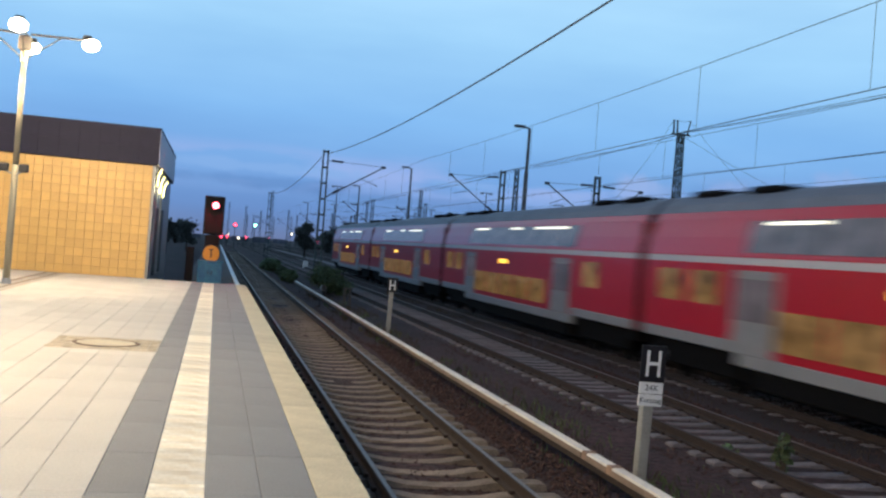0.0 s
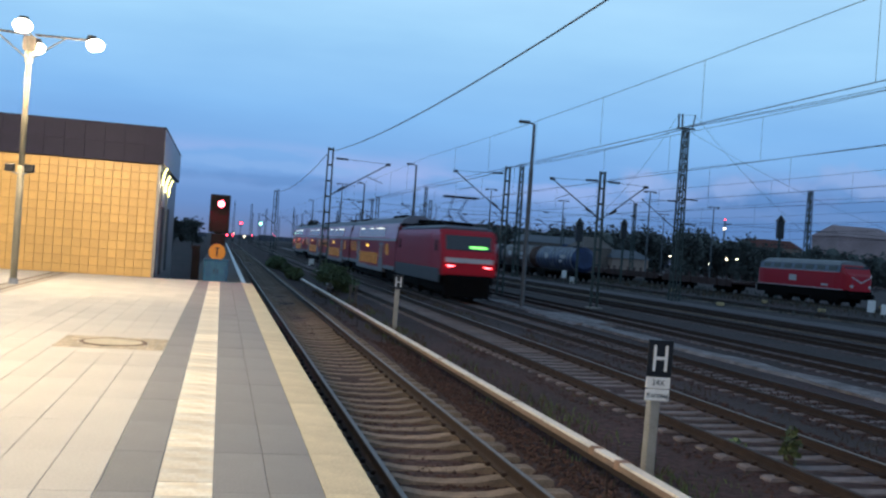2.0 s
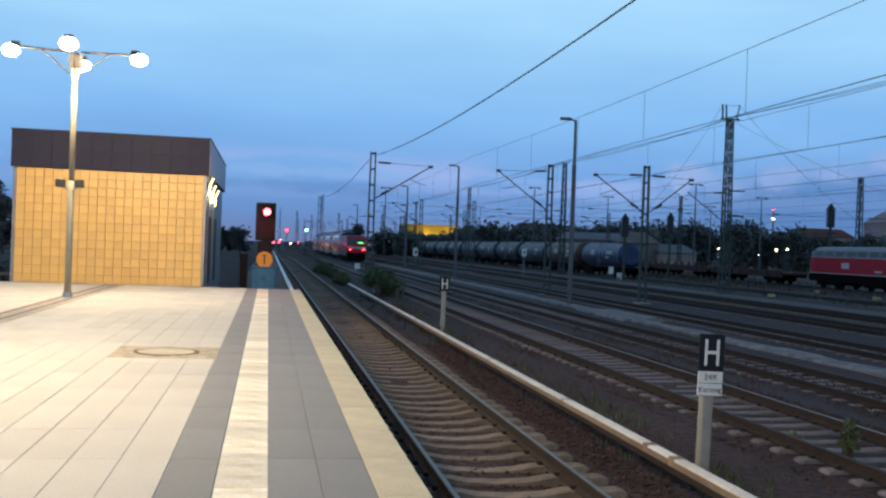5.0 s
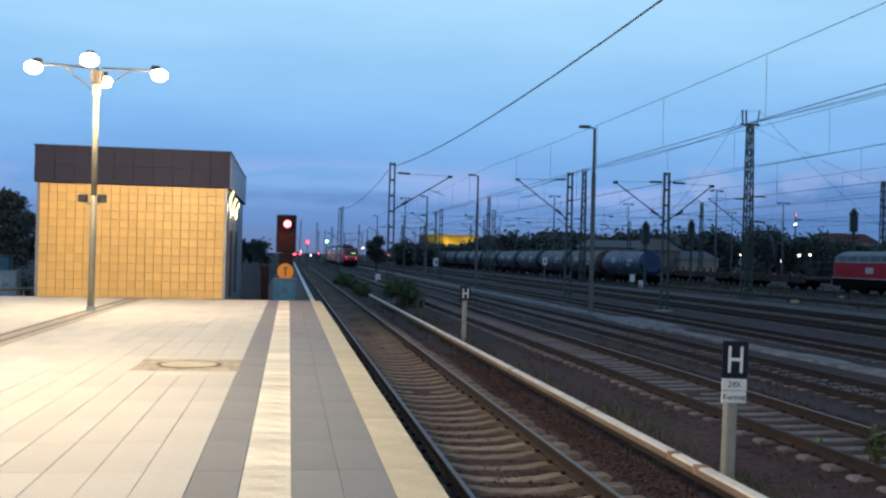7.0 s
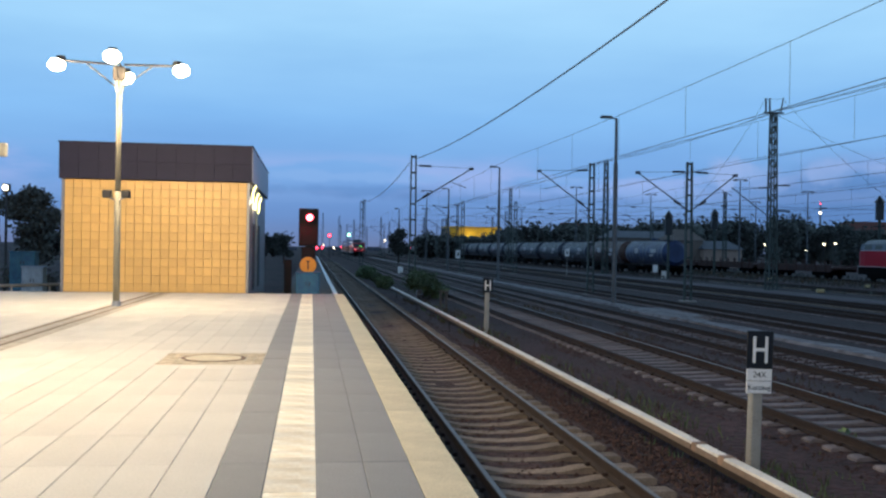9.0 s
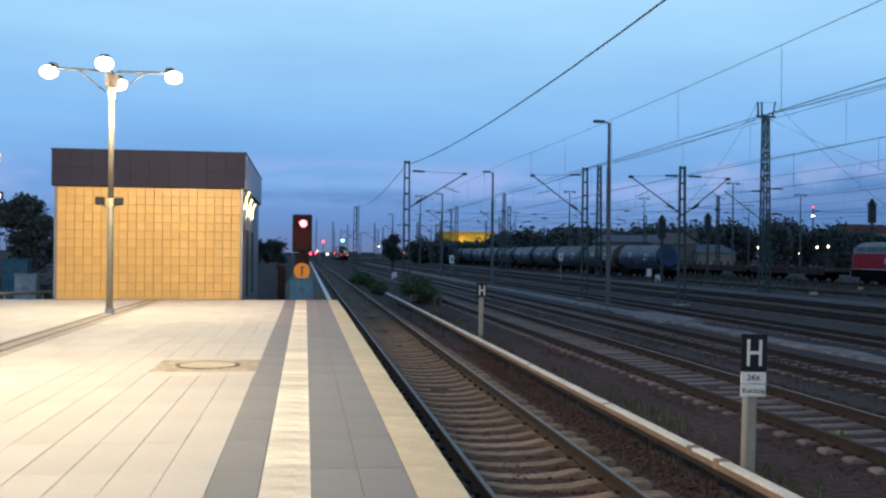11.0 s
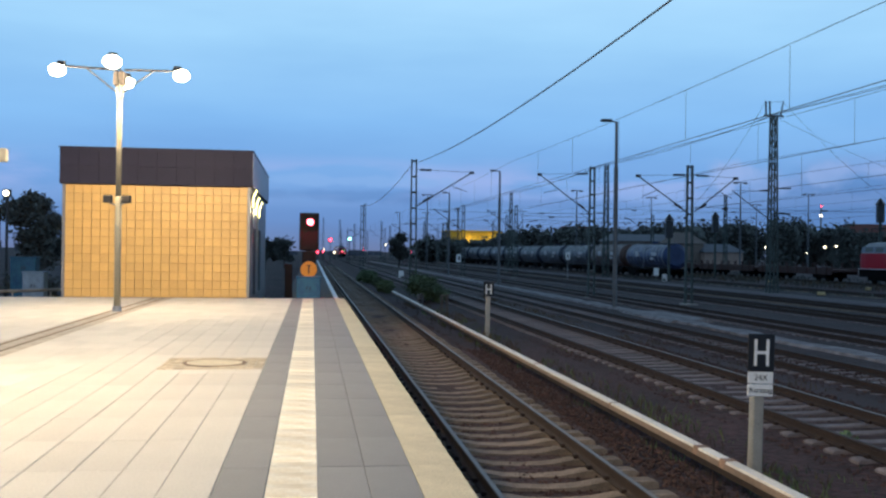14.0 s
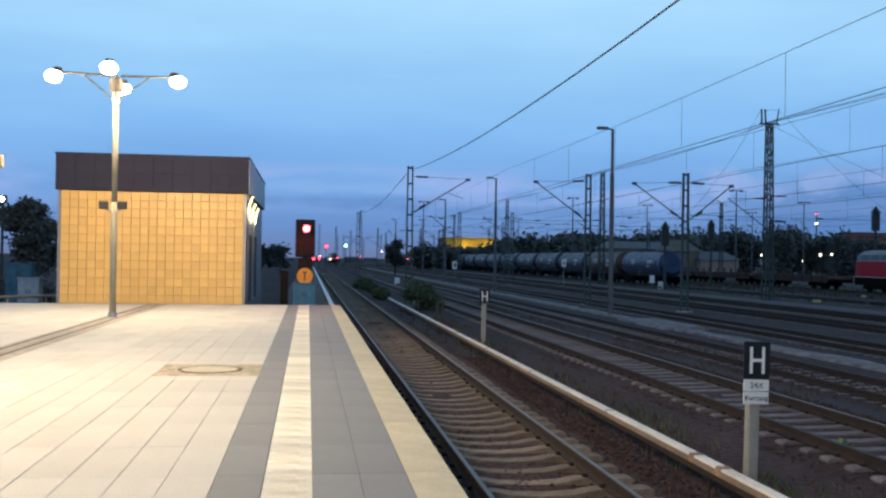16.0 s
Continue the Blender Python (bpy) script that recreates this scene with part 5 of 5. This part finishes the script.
def stones():
    """Loose ballast, uncounted."""
    rng = random.Random(9)
    verts, faces = [], []
    def lump(x, y, z, r):
        k = len(verts)
        o = [(1, 0, 0), (0, 1, 0), (-1, 0, 0), (0, -1, 0), (0, 0, 1), (0, 0, -1)]
        a = rng.uniform(0, 6.28)
        for vx, vy, vz in o:
            s = r * rng.uniform(0.7, 1.25)
            verts.append((x + s * (vx * math.cos(a) - vy * math.sin(a)), y + s * (vx * math.sin(a) + vy * math.cos(a)), z + s * vz * 0.75))
        for f in ((0, 1, 4), (1, 2, 4), (2, 3, 4), (3, 0, 4), (1, 0, 5), (2, 1, 5), (3, 2, 5), (0, 3, 5)):
            faces.append(tuple(k + i for i in f))
    for x0, x1, y0, y1, n, z in ((1.1, 4.2, 4.5, 20, 9000, -1.21), (4.1, 6.9, 7, 26, 13000, -1.265), (6.4, 9.7, 8, 30, 12000, -1.19), (9.7, 14, 12, 36, 7000, -1.40), (1.1, 4.2, 20, 40, 4500, -1.21)):
        for _ in range(n):
            x, y = rng.uniform(x0, x1), rng.uniform(y0, y1)
            zz = z
            if x0 == 4.1:
                zz = -1.20 if x < 4.6 else -1.262
            lump(x, y, zz + rng.uniform(-0.02, 0.02), rng.uniform(0.018, 0.04))
    me = bpy.data.meshes.new("ballast_stones")
    me.from_pydata(verts, [], faces)
    me.materials.append(M_STONE)
    tagged(new("ballast_stones", me), "loose brown-grey ballast stones round the sleepers", "ballast", kind="stuff")


stones()


# ---------------------------------------------------------------- wagons in the yard
def tank_wagon(m):
    w = thing("tank_wagon", "dark blue-grey tank wagon standing in a long row", "tank wagon", "row of tank wagons")
    L, r, zc = 14.6, 1.45, 2.45
    bm = B()
    tube(bm, (0, 0.9, zc), (0, L - 0.9, zc), r, 28)
    tube(bm, (0, 0.9, zc), (0, 0.5, zc), r, 28, r * 0.7)
    tube(bm, (0, L - 0.9, zc), (0, L - 0.5, zc), r, 28, r * 0.7)
    part("tank", bm, m, w, smooth=False)
    for k in range(11):
        y = 1.2 + k * (L - 2.4) / 10
        part("hoop", tube(B(), (0, y - 0.075, zc), (0, y + 0.075, zc), r + 0.045, 28), M_HOOP, w, "pale worn tank hoop")
    for y0, y1, z0, z1 in ((3.0, 4.6, 2.5, 2.9), (4.0, 5.0, 2.05, 2.3), (9.0, 10.2, 2.4, 3.0)):
        part("marking_plate", box(B(), -r - 0.03, -r + 0.04, y0, y1, z0, z1), M_STRIPE, w, "pale worn marking plate")
    part("walkway", box(B(), -0.4, 0.4, 2.5, L - 2.5, zc + r + 0.02, zc + r + 0.08), M_DARK, w)
    part("dome", tube(B(), (0, L / 2, zc + r - 0.05), (0, L / 2, zc + r + 0.25), 0.35, 14), m, w)
    part("frame", box(B(), -1.2, 1.2, 0, L, 0.85, 1.10), M_UNDER, w)
    lad = part("ladder", tube(tube(B(), (-1.5, L / 2 - 0.2, 1.0), (-1.2, L / 2 - 0.2, zc + r), 0.03, 5), (-1.5, L / 2 + 0.2, 1.0), (-1.2, L / 2 + 0.2, zc + r), 0.03, 5), M_HOOP, w)
    bogie(w, 2.4, 0.9)
    bogie(w, L - 2.4, 0.9)
    for y, s in ((0, -1), (L, 1)):
        for x in (-0.87, 0.87):
            part("buffer", tube(B(), (x, y, 1.0), (x, y + s * 0.4, 1.0), 0.18, 10), M_UNDER, w)
    return w


TY = 103.5
tw = tank_wagon(M_TANKB)
tw.matrix_basis = pose(X7, TY, RAIL_M)
tw["label"] = "blue tank wagon with pale hoops at the end of a row"
tg = tank_wagon(M_TANK)
tg.matrix_basis = pose(X7, TY + 2 * 15.5, RAIL_M)
tr = tank_wagon(M_TANKR)
tr.matrix_basis = pose(X7, TY + 15.5, RAIL_M)
tr["label"] = "brown tank wagon coupled in a long row"
for k in range(3, 21):
    copy_thing(tg, pose(X7, TY + k * 15.5, RAIL_M))


def flat_wagon():
    w = thing("flat_wagon", "low rusty brown flat wagon with stakes on a siding", "flat wagon", "row of flat wagons")
    L = 17.0
    part("deck", box(B(), -1.4, 1.4, 0, L, 1.05, 1.28, 0.02), M_BROWN, w)
    for s in (-1, 1):
        part("side_sill", box(B(), min(s * 1.38, s * 1.46), max(s * 1.38, s * 1.46), 0, L, 0.75, 1.45, 0.02), M_BROWN, w)
        for k in range(8):
            part("stake", box(B(), s * 1.5 - 0.05, s * 1.5 + 0.05, 1 + k * 2.1, 1.14 + k * 2.1, 0.8, 1.95), M_BROWN, w)
    bogie(w, 3, 0.9)
    bogie(w, L - 3, 0.9)
    return w


fw = flat_wagon()
fw.matrix_basis = pose(X8, 95.5, RAIL_M)
for k in range(1, 5):
    copy_thing(fw, pose(X8, 95.5 + k * 18.2, RAIL_M))


def diesel_loco():
    """Rounded two-cab diesel: red below, blue-grey glazing band and pale roof."""
    L = 15.0
    d = thing("diesel_locomotive", "old red diesel locomotive with grey upper band and pale roof", "locomotive", at=pose(X8, 75.8, RAIL_M))
    def ring(y0, inset, top):
        return [(-1.5 + inset, y0, 1.45), (-1.52 + inset, y0, min(3.05, top - 0.15)), (-1.4 + inset, y0, min(3.55, top)), (-0.9, y0, top - 0.02), (0.9, y0, top - 0.02), (1.4 - inset, y0, min(3.55, top)), (1.52 - inset, y0, min(3.05, top - 0.15)), (1.5 - inset, y0, 1.45)]
    secs = [(0.0, 0.55, 2.75), (0.35, 0.22, 3.0), (0.8, 0.08, 3.5), (1.7, 0.0, 3.95), (L - 1.7, 0.0, 3.95), (L - 0.8, 0.08, 3.5), (L - 0.35, 0.22, 3.0), (L, 0.55, 2.75)]
    bm = B()
    rows = [[bm.verts.new(v) for v in ring(*s)] for s in secs]
    for r0, r1 in zip(rows, rows[1:]):
        for i in range(7):
            bm.faces.new((r0[i], r0[i + 1], r1[i + 1], r1[i]))
    bm.faces.new(rows[0])
    bm.faces.new(rows[-1][::-1])
    part("body", bm, M_RED, d)
    part("roof", prism(B(), [(1.43, 3.66), (0.93, 4.0), (0, 4.10), (-0.93, 4.0), (-1.43, 3.66)], 1.25, L - 1.25), M_PALEROOF, d, "pale grey roof")
    for s in (-1, 1):
        part("upper_band", prism(B(), [(s * 1.525, 3.06), (s * 1.54, 3.06), (s * 1.43, 3.65), (s * 1.40, 3.65)], 0.9, L - 0.9), M_DIESELG, d, "blue-grey upper band")
        for k in range(7):
            y = 1.4 + k * 1.8
            part("window", prism(B(), [(s * 1.53, 3.14), (s * 1.546, 3.14), (s * 1.462, 3.58), (s * 1.445, 3.58)], y, y + 1.2), M_BLACK, d)
        part("waist_line", box(B(), min(s * 1.51, s * 1.535), max(s * 1.51, s * 1.535), 0.9, L - 0.9, 3.01, 3.06), M_STRIPE, d)
        part("sill_line", box(B(), min(s * 1.49, s * 1.515), max(s * 1.49, s * 1.515), 0.4, L - 0.4, 1.46, 1.53), M_STRIPE, d)
        part("emblem", box(B(), min(s * 1.51, s * 1.53), max(s * 1.51, s * 1.53), 7.6, 8.8, 2.0, 2.55), M_STRIPE, d, "pale worn emblem plate")
        part("number_plate", box(B(), min(s * 1.51, s * 1.53), max(s * 1.51, s * 1.53), 2.6, 3.6, 1.75, 1.92), M_STRIPE, d)
    part("windscreen", box(B(), -1.2, 1.2, 0.72, 0.95, 3.05, 3.55, 0.03), M_GLASS, d)
    part("nose_flash", prism(B(), [(-0.93, 2.70), (0, 2.25), (0.93, 2.70), (0.93, 2.62), (0, 2.15), (-0.93, 2.62)], -0.03, 0.03), M_STRIPE, d, "pale V on the nose")
    for x in (-0.9, 0.9):
        part("headlamp", tube(B(), (x, -0.05, 1.85), (x, 0.1, 1.85), 0.14, 14), M_STRIPE, d)
        part("buffer", tube(B(), (x, -0.5, 1.05), (x, 0.1, 1.05), 0.2, 12), M_UNDER, d)
    part("underframe", box(B(), -1.3, 1.3, 0.2, L - 0.2, 0.7, 1.5), M_UNDER, d)
    bogie(d, 3.6, 1.6)
    bogie(d, L - 3.6, 1.6)


diesel_loco()


# ---------------------------------------------------------------- distance
def gable_house(name, x, y, w, d, z1, rise, m_wall, m_roof, label, rows=2, cols=5, base=-1.5, win=True):
    h = thing(name, label, "building", "distant buildings", at=pose(x, y, 0))
    part("wall", box(B(), -w / 2, w / 2, 0, d, base, z1), m_wall, h)
    bm = B()
    a = [bm.verts.new(v) for v in ((-w / 2 - 0.4, -0.4, z1), (w / 2 + 0.4, -0.4, z1), (w / 2 + 0.4, d + 0.4, z1), (-w / 2 - 0.4, d + 0.4, z1), (-w / 2 + rise * 0.6, d / 2, z1 + rise), (w / 2 - rise * 0.6, d / 2, z1 + rise))]
    for f in ((0, 1, 5, 4), (1, 2, 5), (2, 3, 4, 5), (3, 0, 4), (3, 2, 1, 0)):
        bm.faces.new([a[i] for i in f])
    part("roof", bm, m_roof, h)
    if win:
        for i in range(cols):
            for k in range(rows):
                wx = -w / 2 + w * (i + 0.5) / cols
                wz = z1 - (k + 1) * 3.0
                wn_ = part("window", box(B(), wx - 0.55, wx + 0.55, -0.06, 0.02, wz, wz + 1.6), M_GLASS, h)
                part("sill", box(B(), wx - 0.7, wx + 0.7, -0.14, 0.0, wz - 0.12, wz - 0.01), M_STRIPE, wn_)
    return h


def distance():
    y = thing("lit_hall", "low hall with yellow cladding, brightly floodlit", "building", "distant buildings", at=pose(50.0, 300, 0))
    for k in range(9):
        part("wall_panel", box(B(), -8.6 + k * 1.92, -8.6 + k * 1.92 + 1.87, 0.0, 0.3, -1.5, 7.9, 0.03), M_YELLOW, y)
    part("hall_body", box(B(), -8.6, 8.6, 0.32, 14, -1.5, 7.7), M_SHED, y)
    part("parapet", box(B(), -8.7, 8.7, -0.05, 14.1, 7.9, 8.2), M_YELLOW, y)
    for x in (-1.5, 5.5):
        ld = bpy.data.lights.new("hall_floodlight", "POINT")
        ld.energy, ld.color, ld.shadow_soft_size = 420.0, (1.0, 0.80, 0.32), 0.4
        lo = new("hall_floodlight", ld)
        lo.location = (50 + x, 298.0, 4.6)
    gable_house("apartment_house", 98, 350, 16, 10, 8.6, 3.0, M_BEIGE, M_ROOFR, "far house with a red tiled roof above the trees", 2, 4)
    gable_house("apartment_house", 119, 345, 12, 10, 9.0, 1.0, M_BEIGE, M_ROOFG, "far pale house above the trees", 2, 3)
    gable_house("shed", 71, 200, 16, 10, 4.2, 1.6, M_SHED, M_ROOFG, "long low shed with a blue-grey sheet roof", 1, 4, win=False)
    gable_house("shed", 71.0, 178, 5.6, 8, 3.6, 2.2, M_SHED, M_SHED, "small brown brick shed behind the wagons", 1, 2, win=False)
    gable_house("shed", 77, 176, 7.5, 8, 2.0, 1.6, M_BEIGE, M_ROOFG, "low pale shed behind the wagons", 1, 3, win=False)
    gable_house("apartment_house", 192, 262, 21, 14, 13.6, 3.6, M_PLASTER, M_PLASTER, "large beige windowless gable house beyond the yard", 3, 8, win=False)
    gable_house("apartment_house", 184, 300, 20, 10, 9.6, 2.8, M_BEIGE, M_ROOFR, "far beige house with a red tiled roof", 2, 5)
    gable_house("apartment_house", 222, 262, 24, 14, 13.5, 2.4, M_BEIGE, M_ROOFR, "large beige apartment house beyond the yard", 3, 7)
    gable_house("house", 180, 200, 16, 10, 7.2, 1.5, M_SHEDR, M_ROOFG, "dark red brick house with pale windows", 2, 5)
    # far woods along the yard
    rng = random.Random(12)
    bm = B()
    def core(x, y, z, rx, ry, rz):
        rings = []
        for i in range(1, 6):
            u = math.pi * i / 6
            rings.append([bm.verts.new((x + rx * math.sin(u) * math.cos(a), y + ry * math.sin(u) * math.sin(a), z + rz * math.cos(u) + rng.uniform(-0.2, 0.2) * rz)) for a in [k * 0.785 for k in range(8)]])
        for p, q in zip(rings, rings[1:]):
            for k in range(8):
                bm.faces.new((p[k], p[(k + 1) % 8], q[(k + 1) % 8], q[k]))
        bm.faces.new(rings[0])
        bm.faces.new(rings[-1][::-1])
    def clump(x, y, h):
        for k in range(4):
            c = (x + rng.uniform(-3, 3), y + rng.uniform(-3, 3), -1.5 + h * rng.uniform(0.42, 0.72))
            leaves(bm, c, (3.4, 3.0, h * 0.38), 130, 0.55, rng, 0.0)
        core(x, y + 1.5, -1.5 + h * 0.42, 2.6, 2.0, h * 0.40)
        leaves(bm, (x, y, -1.5 + h * 0.3), (3.8, 3.0, h * 0.40), 150, 0.7, rng, 0.0)
    for i in range(62):
        x = 44 + i * 1.75
        h = float(np.interp(x, (44, 53, 72, 83, 100, 114, 121, 130, 140, 152), (9.0, 10.2, 10.6, 11.2, 12.2, 13.2, 12.8, 11.0, 10.0, 11.5))) + 1.6 * noise.noise((i * 0.35, 0, 0))
        clump(x, 222 + rng.uniform(-4, 8), h)
    for i in range(18):
        clump(30 + i * 2.2, 258 + rng.uniform(-6, 6), 7.6 + 2.0 * noise.noise((i * 0.5, 4, 0)))
    for i in range(22):
        clump(152 + i * 3.0, 235 + rng.uniform(-5, 5), 10.5 + 3 * noise.noise((i * 0.4, 9, 0)))
    for i in range(14):
        clump(-60 + i * 4.0, 235 + rng.uniform(-5, 5), 7.0 + 2 * noise.noise((i * 0.4, 2, 0)))
    tagged(part("woods", bm, M_LEAFD), "dark belt of trees behind the railway yard", "woods", kind="stuff")
    # low dark band of far town
    bm = B()
    for i in range(90):
        x = -420 + i * 14 + rng.uniform(-4, 4)
        w, h = rng.uniform(5, 13), rng.uniform(4, 11)
        yy = 620 + rng.uniform(-60, 120)
        box(bm, x - w / 2, x + w / 2, yy, yy + 8, -1.5, h * (0.75 if abs(x - 20) > 150 else 0.18))
    tagged(part("far_town", bm, M_TOWN), "far grey-blue skyline of town roofs", "skyline", kind="stuff")


distance()
tree(-16.3, 60, -1.3, 6.6, 2.3, M_LEAFD, 21, "dark leafy tree beyond the platform end", 9000, 0.15)
tree(-13.6, 66, -1.3, 4.6, 1.3, M_LEAFD, 23, "slim dark tree beyond the platform end", 2600, 0.14)
bush(-12.5, 46, -1.3, 2.2, 2.0, 2.0, M_LEAFD, 1800, 0.12, 24, "dark bush beyond the platform end")
tree(15.2, 172, -1.4, 6.9, 2.3, M_LEAFD, 22, "dark round tree beside the far tracks", 6500, 0.22)
tree(-5.6, 118, -1.3, 4.6, 1.1, M_LEAFD, 25, "dark tree beyond the service building", 3000, 0.2)
tree(-4.2, 150, -1.3, 4.6, 1.6, M_LEAFD, 26, "dark tree beyond the service building", 2600, 0.2)


def far_light(x, y, z, r, m, label, post=True):
    s = thing("distant_lamp", label, "lamp", "distant lights", at=pose(x, y, 0))
    part("glow", ball(B(), (0, 0, z), r, 2), m, s)
    if post:
        part("post", tube(B(), (0, r + 0.1, -1.5), (0, r + 0.1, z + r), 0.07, 5), M_DARK, s)
        part("hood", box(B(), -r * 1.3, r * 1.3, r * 0.6, r + 0.2, z - r * 1.4, z + r * 1.4, 0.02), M_BLACK, s)


for x, y, z, r, m, lab in (
        (3.6, 200, 3.6, 0.30, M_FARRED, "glowing red signal lamp far down the line"), (7.7, 205, 3.9, 0.30, M_FARGREEN, "glowing green signal lamp far down the line"),
        (1.3, 240, 1.0, 0.28, M_FARRED, "glowing red signal lamp far down the line"), (2.7, 250, 1.1, 0.24, M_FARRED, "glowing red signal lamp far down the line"),
        (6.0, 270, 0.9, 0.22, M_FARWHITE, "small white lamp far down the line"), (24.5, 330, 3.6, 0.32, M_FARWHITE, "white lamps far down the line"),
        (27.0, 330, 3.6, 0.32, M_FARWHITE, "white lamps far down the line"), (24.0, 270, 1.0, 0.25, M_FARRED, "glowing red signal lamp far down the line"),
        (15.5, 300, 1.8, 0.22, M_FARRED, "glowing red signal lamp far down the line"), (9.5, 320, 1.2, 0.2, M_FARRED, "glowing red signal lamp far down the line"), (5.0, 420, 1.9, 0.3, M_FARWHITE, "small white lamp far down the line"),
        (30.0, 300, 1.3, 0.30, M_FARRED, "glowing red signal lamp far down the line"), (45.0, 320, 1.6, 0.28, M_FARWHITE, "white lamps far down the line"),
        (47.3, 322, 1.5, 0.30, M_FARWHITE, "white lamps far down the line"),
        (96.9, 200, 3.27, 0.18, M_FARWHITE, "white street lamp beyond the yard"), (110.5, 200, 3.5, 0.25, M_FARWHITE, "white street lamp beyond the yard"),
        (113.1, 200, 3.67, 0.22, M_FARWHITE, "white street lamp beyond the yard"), (109, 205, 2.2, 0.13, M_FARWHITE, "white street lamp beyond the yard"),
        (-14.8, 50, 4.03, 0.14, M_FARWHITE, "warm white street lamp among the trees")):
    far_light(x, y, z, r, m, lab)


def far_tower():
    t = thing("radio_tower", "slender far radio tower with red and white lamps", "tower", at=pose(219, 400, 0))
    part("shaft", tube(B(), (0, 0, -1), (0, 0, 24.0), 0.55, 8, 0.3), M_PALEROOF, t)
    part("gallery", tube(B(), (0, 0, 18.9), (0, 0, 19.5), 0.6, 12), M_FARWHITE, t)
    part("beacon", ball(B(), (0, 0, 23.2), 0.36, 2), M_FARRED, t)


far_tower()


# ---------------------------------------------------------------- what moves
def motions():
    """The train runs away along its track."""
    for ob, offset in TRAIN:
        rows = []
        for t, front in ((0.0, -13.2), (0.5, 1.5), (1.1, 20.3), (1.6, 36.1), (2.0, 48.8), (3.0, 79.4), (4.0, 109.7), (6.0, 170.0), (8.0, 230.0), (10.0, 290.0), (12.0, 350.0), (14.0, 410.0), (16.0, 470.0)):
            rows.append((t, pose(X3, front + offset, RAIL_M)))
        walk(ob, rows)


motions()
